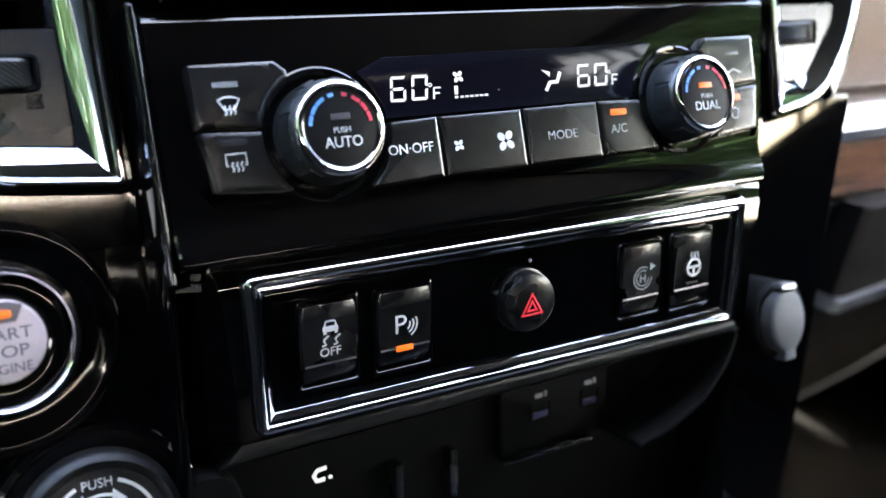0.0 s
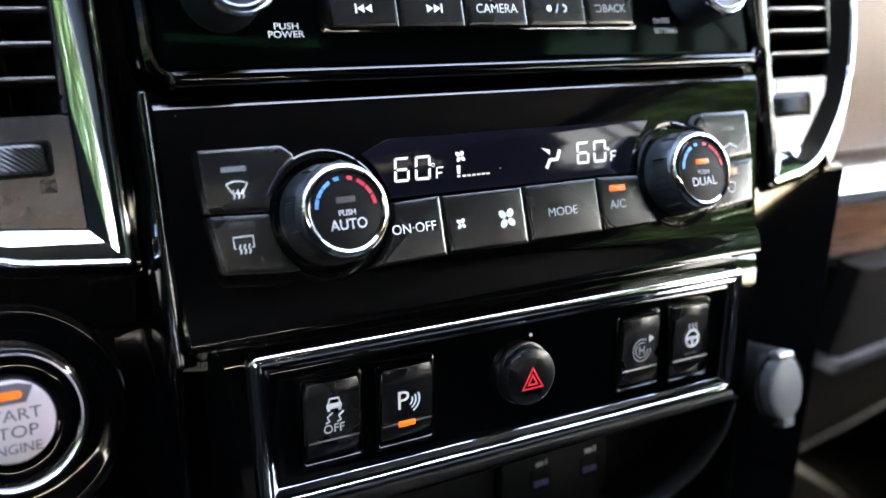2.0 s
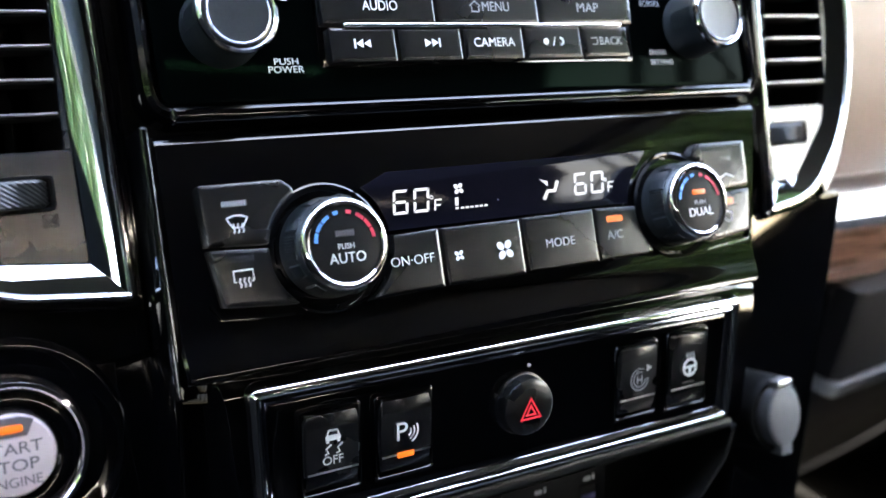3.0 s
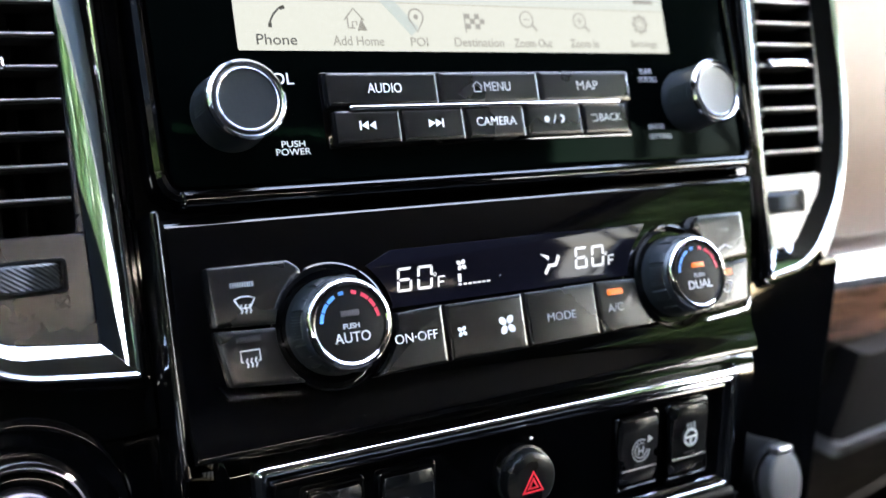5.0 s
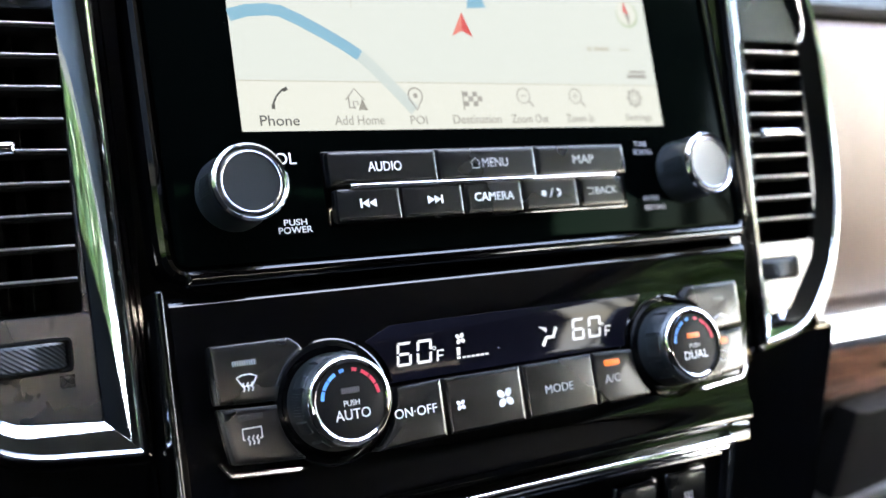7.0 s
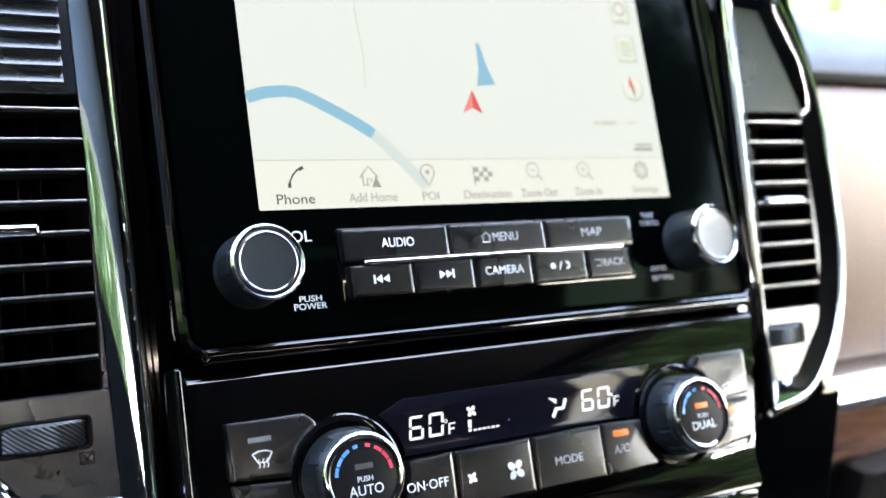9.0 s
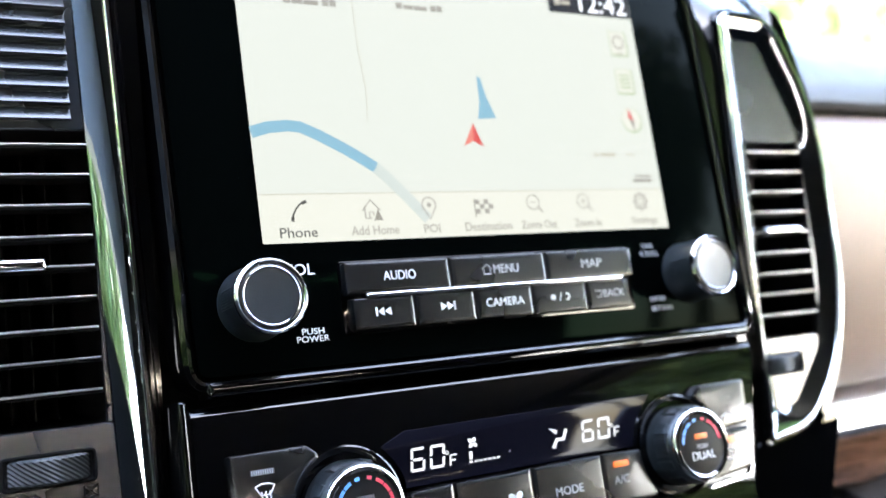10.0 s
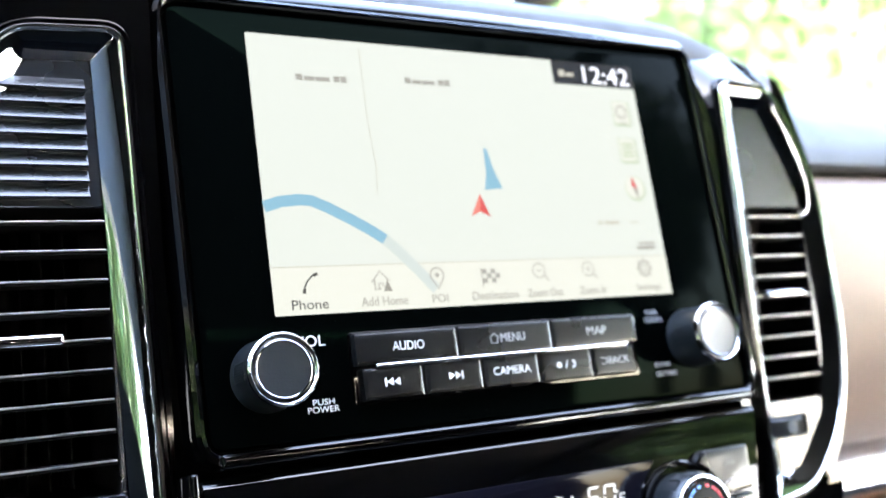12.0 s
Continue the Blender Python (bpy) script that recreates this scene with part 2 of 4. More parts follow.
def stroke(pts, width):
    """A band along a line of points, as one polygon."""
    left, right = [], []
    for i, p in enumerate(pts):
        a, b = Vector(pts[max(i - 1, 0)]), Vector(pts[min(i + 1, len(pts) - 1)])
        d = (b - a).normalized()
        n = Vector((-d.y, d.x)) * width / 2
        left.append(tuple(Vector(p) + n))
        right.append(tuple(Vector(p) - n))
    return left + right[::-1]


def ring_arc(cx, cy, r0, r1, a0, a1, n=10):
    return arc(cx, cy, r1, a0, a1, n) + arc(cx, cy, r0, a1, a0, n)


def letters(body, u0, u1, v0, v1, w, material, parent, name="lettering", label="", slant=0.0):
    """Words fitted to a box on the panel."""
    cu = bpy.data.curves.new("letters", "FONT")
    cu.body, cu.extrude, cu.resolution_u, cu.offset = body, 0.02, 4, 0.001
    tmp = new("letters", cu)
    me = bpy.data.meshes.new_from_object(tmp)
    bpy.data.objects.remove(tmp)
    co = np.array([v.co[:] for v in me.vertices])
    lo, hi = co.min(0), co.max(0)
    k = np.array([(u1 - u0) / (hi[0] - lo[0]), (v1 - v0) / (hi[1] - lo[1]), 0.12 / (hi[2] - lo[2])])
    co = ((co - lo) * k + np.array([u0, v0, w])) * 0.001
    me.vertices.foreach_set("co", co.ravel())
    me.materials.clear()
    me.materials.append(material)
    ob = new(name, me)
    ob.parent = parent
    return tagged(ob, label)


# ---- infotainment unit ----
def turning_knob(parent, name, cx, cy, r, h, ring_w, cap_mat, grip_at, label):
    """A round control: body with grip ribs, chrome ring and a dished cap."""
    body = part(name, lathe([(r + 0.5, 0), (r + 0.5, 1.2), (r + 0.1, 2.0), (r - 0.1, h * 0.6), (r - 0.4, h - 2.2), (r - 2, h - 1.2)], cx, cy), KNOB, parent, label)
    b = bmesh.new()
    for i in range(8):
        a = radians(grip_at - 14 + i * 4)
        p = Vector((cx + r * math.cos(a), cy + r * math.sin(a)))
        t = Vector((-math.sin(a), math.cos(a))) * 0.28
        q = Vector((math.cos(a), math.sin(a))) * 0.35
        loft(b, [[(*(p - t), w), (*(p - t + q), w), (*(p + t + q), w), (*(p + t), w)] for w in (4.0, h - 4)], True, True)
    part("grip_ribs", b, KNOB, body, "moulded grip ribs")
    part("ring", lathe([(r - 0.6, h - 2.6), (r + 0.15, h - 1.8), (r + 0.1, h - 0.8), (r - 0.6, h - 0.1), (r - ring_w * 0.5, h + 0.15), (r - ring_w, h - 0.5), (r - ring_w - 0.3, h - 1.4)], cx, cy, cap1=False), CHROME, body, "polished chrome ring")
    part("cap", lathe([(r - ring_w - 0.1, h - 1.6), (r - ring_w - 0.3, h - 0.7), (r - ring_w - 0.9, h - 0.4), (r - ring_w - 1.3, h - 0.55), (r - ring_w - 1.6, h - 0.6), (2, h - 0.6)], cx, cy), cap_mat, body, "satin dished cap")
    part("inner_ring", lathe([(r - 2.7, h - 0.9), (r - 2.6, h - 0.35), (r - 2.9, h - 0.2), (r - 3.2, h - 0.35), (r - 3.3, h - 0.9)], cx, cy, cap1=False), DKCHROME, body, "thin smoked chrome inner ring")
    return body


info = thing("infotainment_unit", STACK, "black glass infotainment unit with lit navigation map and knobs", "infotainment")
GP = [(-127.5, -46.5), (135.5, -48), (135, 124), (-130, 124)]
part("glass_panel", slab(GP, -14, 0, 1.2, 5), GLASS, info, "black glass front panel")
part("surround", bezel(GP, [(-1.0, -14), (-1.2, 0.6), (-2.2, 2.0), (-3.6, 2.4), (-5.2, 1.2), (-5.8, -2), (-6.0, -14)], 6, 5, close=True), GLOSS, info, "glossy black surround")
part("ledge", bezel(rect(-126, 134, -53.5, -47.6), [(0, -10), (0, 2), (0.8, 3.6), (2.0, 4.2)], 1.5, 3, cap1=True), GLOSS, info, "glossy ledge below the glass")
b = bmesh.new()
loft(b, [[(-137 + 274 * k / 20, v - 0.00015 * (13.7 * k - 137) ** 2, w) for k in range(21)] for v, w in ((129.2, -4), (129.4, 0.2), (130.6, 1.4), (132.6, 0.6), (135.4, -2.2), (138.6, -6.2), (141.0, -10.5), (141.5, -20))], False, False, False)
part("top_band", b, GLOSS, info, "glossy band along the top, curving back")
screen = part("display", slab(rect(-99, 99, 0, 115), -1, 0.12, 0.05, 0.5, 1), MAP, info, "lit pale map display", smooth=False)
part("menu_bar", flat([rect(-98.8, 98.8, 0.2, 18.7)], 0.14, 0.05), BAR, screen, "pale yellow menu bar")
part("menu_line", flat([rect(-98.8, 98.8, 18.5, 18.9)], 0.2, 0.05), MAPLINE, screen)
river = [(-98.8, 42.7), (-92, 44.8), (-84, 45.6), (-79, 45.2), (-72, 42.2), (-62, 37), (-55, 33), (-48.9, 29)]
part("river", flat([stroke(river, 4.6)], 0.14, 0.05), WATER, screen, "blue river on the map")
part("river_under_bar", flat([stroke([(-48.9, 29), (-44, 24.5), (-36, 16), (-28.5, 7.5)], 4.6)], 0.24, 0.05), FAINT, screen, "pale river under the menu bar")
part("lake", flat([[(5.0, 69.5), (6.8, 69.2), (8.6, 60), (12, 51.2), (2.6, 50.4), (4.6, 58)]], 0.14, 0.05), WATER, screen, "small blue lake on the map")
part("minor_road", flat([stroke([(-49.5, 112), (-49.8, 80), (-48.6, 60), (-49.8, 48)], 0.35)], 0.14, 0.05), MAPLINE, screen)
part("position_arrow", flat([[(-0.4, 48.6), (-6.3, 38.4), (-1.4, 40.6)]], 0.2, 0.05), MAPPINK, screen, "light side of red position arrow")
part("position_arrow", flat([[(-0.4, 48.6), (-1.4, 40.6), (3.4, 38.2)]], 0.2, 0.05), MAPRED, screen, "dark side of red position arrow")
for u0, u1, vv in ((-79.5, -57.0, 97.2), (-29.5, -7.2, 99.0)):
    bars = [rect(u0 + (u1 - u0) * a, u0 + (u1 - u0) * b, vv - 1.2, vv + c) for a, b, c in ((0, 0.13, 1.5), (0.16, 0.36, 0.7), (0.38, 0.66, 0.7), (0.74, 0.86, 1.5), (0.88, 1, 1.6))]
    part("street_name", flat(bars, 0.14, 0.05), MAPGREY, screen, "grey bars of a street name")
part("clock_field", flat([rect(50.5, 98.8, 103.2, 115)], 0.14, 0.05), VOID, screen, "black clock field")
letters("12:42", 68.5, 96.6, 104.6, 113.2, 0.2, DIGIT, screen, "clock_digits", "white clock digits")
part("status_mark", flat([rect(54, 57.5, 107, 110.4), rect(58.2, 63, 107.3, 109.2)], 0.2, 0.05), MAPLINE, screen)
# side buttons of the map
for vv in (89.8, 70.9):
    part("map_button", flat([rounded(rect(82.8, 93.6, vv - 6.4, vv + 6.4), 1.2, 3)], 0.14, 0.05), MAPGREEN, screen, "pale green map button")
    part("map_button_face", flat([rounded(rect(83.2, 92.6, vv - 5.4, vv + 6.1), 1.0, 3)], 0.2, 0.05), BAR, screen)
part("microphone_mark", flat([ring_arc(88, 90.6, 2.6, 3.5, 0, 350, 18), rect(85.8, 90.2, 84.6, 85.2)], 0.26, 0.05), MAPGREY, screen)
part("list_mark", flat([rect(84.8, 91.2, 67.6 + i * 2, 68.6 + i * 2) for i in range(4)], 0.26, 0.05), MAPGREEN, screen)
part("compass", flat([arc(88.2, 51.9, 6.2, 0, 352, 28)], 0.14, 0.05), MAPGREEN, screen, "round compass button")
part("compass_face", flat([arc(87.9, 52.3, 5.6, 0, 352, 28)], 0.2, 0.05), BAR, screen)
part("compass_needle", flat([[(87.0, 58), (86.0, 53), (89.2, 51.6)]], 0.26, 0.05), MAPRED, screen, "red compass needle")
part("compass_tail", flat([[(86.6, 52.4), (89.4, 51.8), (88.9, 46.4)]], 0.26, 0.05), MAPGREY, screen)
part("traffic_mark", flat([rect(82.5, 93.5, 22.0, 23.6), rect(84, 93.5, 24.4, 25.4)], 0.14, 0.05), MAPGREY, screen)
part("scale_mark", flat([rect(62, 64.5, 34, 36), rect(66, 74.5, 34.2, 36), rect(81, 86, 34.8, 35.6)], 0.14, 0.05), MAPLINE, screen)
# menu icons
W = 0.26
part("phone_icon", flat([stroke([(-80.5, 15.8), (-82.6, 15.0), (-84.6, 13.0), (-86.0, 10.6), (-86.3, 8.4)], 0.7), stroke([(-80.2, 15.9), (-82.0, 15.1)], 1.3), stroke([(-86.2, 9.9), (-86.4, 8.2)], 1.3)], W, 0.05), MAPINK, screen, "black handset icon")
part("home_icon", flat([stroke([(-57.4, 11.6), (-53.4, 16.0), (-49.6, 11.6)], 0.6), stroke([(-56.2, 12.6), (-56.2, 8.6), (-53.6, 8.6)], 0.6), stroke([(-54.4, 8.6), (-54.4, 11), (-52.6, 11), (-52.6, 9.6)], 0.5), stroke([(-52.4, 7.6), (-50.6, 12.0), (-48.8, 7.6), (-50.6, 8.6), (-52.4, 7.6)], 0.5)], W, 0.05), MAPGREY, screen)
part("pin_icon", flat([stroke(arc(-27.4, 13.4, 3.1, -40, 220, 18), 0.6), stroke([(-29.8, 11.5), (-27.4, 7.6), (-25, 11.5)], 0.6), arc(-27.4, 13.4, 1.0, 0, 345, 12)], W, 0.05), MAPGREY, screen)
part("flag_icon", flat([rect(-5.4 + i * 2.2, -3.2 + i * 2.2, 9.2 + j * 2.0, 11.2 + j * 2.0) for i in range(4) for j in range(3) if (i + j) % 2 == 0] + [rect(-5.9, -5.4, 7.6, 15.6)], W, 0.05), MAPGREY, screen, "chequered flag icon")
for cu_, plus in ((24.0, False), (51.2, True)):
    shapes = [stroke(arc(cu_, 13.6, 3.2, 0, 356, 24), 0.5), stroke([(cu_ + 2.4, 11.4), (cu_ + 4.6, 9.0)], 0.7), rect(cu_ - 1.4, cu_ + 1.4, 13.4, 13.8)]
    if plus:
        shapes.append(rect(cu_ - 0.2, cu_ + 0.2, 12.2, 15.0))
    part("zoom_icon", flat(shapes, W, 0.05), MAPGREY, screen)
part("gear_icon", flat([stroke(arc(84.4, 12.8, 3.3, 0, 356, 24), 0.9), stroke(arc(84.4, 12.8, 1.7, 0, 350, 16), 0.4)] + [rect(84.4 + 3.9 * math.cos(i * 0.785) - 0.5, 84.4 + 3.9 * math.cos(i * 0.785) + 0.5, 12.8 + 3.9 * math.sin(i * 0.785) - 0.5, 12.8 + 3.9 * math.sin(i * 0.785) + 0.5) for i in range(8)], W, 0.05), MAPGREY, screen)
for body, u0, u1, v0, v1, m in (("Phone", -92, -77, 2.0, 5.8, MAPINK), ("Add Home", -63, -42.4, 2.0, 5.6, MAPGREY), ("POI", -31, -23.6, 2.0, 5.4, MAPGREY), ("Destination", -11.6, 11.2, 2.0, 5.6, MAPGREY),
                                ("Zoom Out", 16.4, 35.2, 2.0, 5.6, MAPGREY), ("Zoom In", 44.8, 59.6, 2.0, 5.6, MAPGREY), ("Settings", 77.6, 92.8, 1.6, 5.6, MAPGREY)):
    letters(body, u0, u1, v0, v1, W, m, screen)

turning_knob(info, "volume_knob", -104.9, -21.8, 13.1, 19.5, 1.6, KNOB, 175, "volume knob with chrome ring")
# same cap as the volume knob's, with its sky reflection put into the colour
turning_knob(info, "tuning_knob", 104.2, -21.8, 13.6, 19.5, 1.6, SKYLIT_CAP, 175, "tuning knob with chrome ring")
for body, u0, u1, v0, v1, m in (("VOL", -92.5, -80.2, -12.2, -8.0, PAINT), ("PUSH", -87.9, -79.2, -34.4, -32.2, PAINT), ("POWER", -90.2, -77.4, -37.2, -34.9, PAINT),
                                ("TUNE", 79.6, 86.8, -9.3, -7.1, DIM), ("SCROLL", 78.6, 89.6, -12.8, -10.5, DIM), ("ENTER", 80.4, 89.4, -33.6, -31.6, DIM), ("SETTING", 80.2, 92.6, -37.9, -35.8, DIM)):
    letters(body, u0, u1, v0, v1, 0.02, m, info, "printed_word")


def key(parent, name, poly, w1, b=1.0, r=1.2, label="", material=None, w0=-2):
    return part(name, bezel(poly, [(0, w0), (0, w1 - b), (b * 0.35, w1 - b * 0.3), (b * 1.1, w1), (b * 1.1 + 0.6, w1 + 0.05)], r, 4, True, True), material or KEY, parent, label)


part("button_well", slab(rect(-71.2, 70.4, -36.2, -8.0), -1, 0.5, 0.4, 2), GLOSS, info, "glossy well around the buttons")
for body, u0, u1, t0, t1, m in (("AUDIO", -70, -24.6, -54.2, -40.2, PAINT), ("MENU", -23.8, 22.0, -4, 8.2, DIM), ("MAP", 22.8, 69.2, 41, 52, DIM)):
    k = key(info, "button", [(u0, -21.6), (u1, -21.6), (u1, -9.0), (u0, -9.0)], 4.4, 1.1, 1.0, "dark grey push button")
    letters(body, t0, t1, -16.8, -13.2, 4.5, m, k)
    if body == "MENU":
        part("house_mark", flat([stroke([(-9.6, -15), (-7.2, -13), (-4.8, -15)], 0.4), stroke([(-8.8, -15), (-8.8, -17), (-5.6, -17), (-5.6, -15)], 0.4)], 4.5), DIM, k)
edges = [-68.8, -42.0, -14.6, 13.4, 41.6, 66.2]
for i, body in enumerate(("prev", "next", "CAMERA", "light", "BACK")):
    u0, u1 = edges[i] + 0.4, edges[i + 1] - 0.4
    k = key(info, "button", rect(u0, u1, -35.2, -22.8), 4.4, 1.1, 1.0, "dark grey push button")
    c, vv = (u0 + u1) / 2, -28.6
    tri = lambda x, d: [(x, vv - 1.6), (x + 2.8 * d, vv), (x, vv + 1.6)]
    if body == "prev":
        part("skip_mark", flat([rect(c - 4, c - 3.2, vv - 1.7, vv + 1.7), tri(c - 0.4, -1), tri(c + 2.6, -1)], 4.5), PAINT, k)
    elif body == "next":
        part("skip_mark", flat([rect(c + 3.2, c + 4, vv - 1.7, vv + 1.7), tri(c + 0.4, 1), tri(c - 2.6, 1)], 4.5), PAINT, k)
    elif body == "light":
        part("day_night_mark", flat([arc(c - 4, vv, 1.3, 0, 345, 14), stroke([(c - 0.8, vv - 1.8), (c + 0.6, vv + 1.8)], 0.4), stroke(arc(c + 3, vv, 1.3, -100, 100, 10), 0.9)], 4.5), PAINT, k)
    elif body == "CAMERA":
        letters(body, c - 9.2, c + 9.2, vv - 1.7, vv + 1.7, 4.5, PAINT, k)
    else:
        letters(body, c - 3.6, c + 8.0, vv - 1.6, vv + 1.6, 4.5, DIM, k)
        part("return_mark", flat([stroke([(c - 8, vv + 1.2), (c - 5, vv + 1.2), (c - 4.6, vv), (c - 5, vv - 1.4), (c - 7.4, vv - 1.4)], 0.4)], 4.5), DIM, k)
part("chrome_strip", bezel(rect(-62.4, 62.4, -23.0, -21.2), [(0, 3), (0, 4.6), (0.3, 5.2), (0.7, 5.4)], 0.9, 4, cap1=True), CHROME, info, "slim chrome strip between the button rows")


# ---- climate panel ----
clim = thing("climate_panel", STACK, "glossy black climate panel with lit digits and two temperature knobs", "climate control")
KX, KV, CLR = 79.0, -97.8, 21.6
b = bmesh.new()
rings = []
for v, w in ((-56, -16), (-56, -2.6), (-56.7, -0.8), (-58.2, 0.7), (-60.4, 1.5), (-86, 1.5), (-112, 1.5), (-119.5, 1.5), (-122.5, 1.9), (-125.5, 2.8), (-128.5, 4.1), (-131.2, 5.3), (-133.2, 5.9), (-134.6, 5.6), (-135.5, 4.4), (-135.8, 2), (-136, -8)):
    l, r = -132.6, 136.5 + (v + 56) * 0.222 - 0.35 * max(0, -130 - v)
    rings.append([(l, v, w - 14), (l, v, w - 1.0), (l + 0.8, v, w)] + [(l + (r - l) * i / 14, v, w) for i in range(1, 14)] + [(r - 0.8, v, w), (r, v, w - 1.0), (r, v, w - 14)])
loft(b, rings, False, False, False)
part("fascia", b, GLOSS, clim, "piano black fascia flaring into a rolled lower lip")
part("edge_ridge", bezel(rect(-136.0, -133.0, -140, -53), [(0, -20), (0, 0.4), (0.5, 1.4), (1.2, 1.8)], 1.2, 3, cap1=True), GLOSS, clim, "slim glossy ridge along the edge")
lcdp = [(-57, -94.6), (57, -94.6)] + arc(KX, KV, 24.5, 172, 122, 8)[:-1] + [(68, -73.8), (-53, -73.8)] + arc(-KX, KV, 24.5, 58, 8, 8)[1:]
lcd = part("display_window", slab(lcdp, -1, 2.1, 0.4, 0.4, 1), LCD, clim, "smoked display window")


def segments(u, v, w, h, on, th=0.16):
    """One digit of bars, slightly slanted; on lists the lit bars."""
    t, g = w * th, w * 0.05
    sh = lambda p: [(u + x + (y / h) * w * 0.20, v + y) for x, y in p]
    bars = {"t": [(g, h), (w - g, h), (w - t, h - t), (t, h - t)], "b": [(g, 0), (t, t), (w - t, t), (w - g, 0)],
            "m": [(t * .8, h / 2), (t * 1.4, h / 2 + t / 2), (w - t * 1.4, h / 2 + t / 2), (w - t * .8, h / 2), (w - t * 1.4, h / 2 - t / 2), (t * 1.4, h / 2 - t / 2)],
            "tl": [(0, h - g), (t, h - t - g), (t, h / 2 + t * .7), (0, h / 2 + g)], "bl": [(0, g), (0, h / 2 - g), (t, h / 2 - t * .7), (t, t + g)],
            "tr": [(w, h - g), (w, h / 2 + g), (w - t, h / 2 + t * .7), (w - t, h - t - g)], "br": [(w, g), (w - t, t + g), (w - t, h / 2 - t * .7), (w, h / 2 - g)]}
    return [sh(bars[k]) for k in on.split()]


for u0 in (-52.6, 28.0):
    part("temperature_digit", flat(segments(u0, -89.4, 6.1, 8.7, "t tl m bl b br"), 2.15), DIGIT, lcd, "white lit digit six")
    part("temperature_digit", flat(segments(u0 + 8.3, -89.4, 6.4, 8.7, "t tl bl b br tr"), 2.15), DIGIT, lcd, "white lit digit zero")
    part("degree_sign", flat([stroke(arc(u0 + 16.4, -84.4, 0.6, 0, 350, 12), 0.3), stroke([(u0 + 17.2, -89.3), (u0 + 17.8, -85.5), (u0 + 20.4, -85.5)], 0.65), stroke([(u0 + 17.5, -87.4), (u0 + 19.8, -87.4)], 0.6)], 2.15), DIGIT, lcd)


def blades(u, v, r, a0=45):
    """A four-bladed fan mark."""
    out = []
    for i in range(4):
        a = radians(a0 + 90 * i)
        c = (u + r * 0.58 * math.cos(a), v + r * 0.58 * math.sin(a))
        out.append([(c[0] + r * (0.44 * math.cos(k) * math.cos(a) - 0.34 * math.sin(k) * math.sin(a)), c[1] + r * (0.44 * math.cos(k) * math.sin(a) + 0.34 * math.sin(k) * math.cos(a))) for k in [j * 0.5236 for j in range(12)]])
    return out


part("fan_mark", flat(blades(-24.4, -82.2, 2.3, 50), 2.15), DIGIT, lcd)
part("fan_bar_graph", flat([[(-26.7, -88.4), (-25.4, -88.4), (-25.0, -85.4), (-26.5, -85.4)], rect(-26.8, -25.5, -89.7, -88.9)] + [rect(-24.5 + i * 2.05, -23.1 + i * 2.05, -89.7, -89.0) for i in range(6)], 2.15), DIGIT, lcd, "row of lit fan speed bars")
part("airflow_mark", flat([stroke([(13.2, -89.7), (15.4, -86.6), (18.8, -86.6), (20.7, -83.0)], 1.4), [(12.0, -81.7), (16.0, -82.8), (15.6, -84.6), (14.0, -83.2)]], 2.15), DIGIT, lcd)
part("lit_dot", flat([arc(-7.9, -87.8, 0.3, 0, 330, 8)], 2.15), DIM, lcd)

# button row
LB = [(-37.0, -117), (-37.0, -95.6)] + arc(-KX, KV, 23.6, 3.5, -57, 8)
row = [("ON·OFF", LB), ("fan", rect(-36.0, -1.6, -116.8, -95.8)), ("MODE", rect(-0.7, 33.6, -116.8, -95.6)),
       ("A/C", [(34.4, -95.4), (34.4, -116.6), (62.6, -116.6)] + arc(KX, KV, 23.6, 237, 176.5, 8))]
for body, poly in row:
    if area(poly) < 0:
        poly = poly[::-1]
    k = part("button", bezel(poly, [(0, -2), (0, 4.2), (0.3, 5.0), (1.0, 5.4), (1.6, 5.5)], 0.5, 2, True, True), KEY, clim, "dark grey climate button")
    if body == "fan":
        part("small_fan_mark", flat(blades(-30.1, -106.6, 2.2, 50), 5.55), PAINT, k)
        part("large_fan_mark", flat(blades(-10.3, -106.7, 4.1, 50), 5.55), PAINT, k)
    elif body == "A/C":
        part("indicator", slab(rect(39.4, 47.4, -101.6, -99.2), 5, 5.7, 0.2, 0.6), AMBER, k, "lit amber indicator")
        letters(body, 38.6, 46.6, -108.4, -105.0, 5.55, DIM, k)
    elif body == "MODE":
        letters(body, 8.7, 22.4, -108.3, -105.0, 5.55, DIM, k)
    else:
        letters(body, -57.8, -40.4, -107.6, -104.2, 5.55, PAINT, k)


def side_buttons(s):
    """The two stacked buttons beside a knob; s = -1 or 1 for the side."""
    up = [(s * 120.8, -93.2), (s * 121.6, -73.6), (s * 93.5, -73.6), (s * 90.0, -76.4)] + [(s * abs(x), y) for x, y in arc(-KX, KV, CLR, 118, 171, 8)]
    lo = [(s * 117.5, -113.0), (s * 120.6, -94.4)] + [(s * abs(x), y) for x, y in arc(-KX, KV, CLR, 174, 232, 8)] + [(s * 94.5, -115.0)]
    made = []
    for poly in (up, lo):
        if area(poly) < 0:
            poly = poly[::-1]
        made.append(part("button", bezel(poly, [(0, -2), (0, 4.4), (0.3, 5.2), (1.1, 5.6), (1.8, 5.7)], 0.8, 2, True, True), KEY, clim, "dark grey side button"))
    tr = stroke([(s * 121.4, -112), (s * 118.4, -116.4), (s * 94, -118.2)], 1.0)
    part("lower_edge", flat([tr], 1.4, 1.6), DKCHROME, clim, "bright lower edge of the side buttons")
    return made


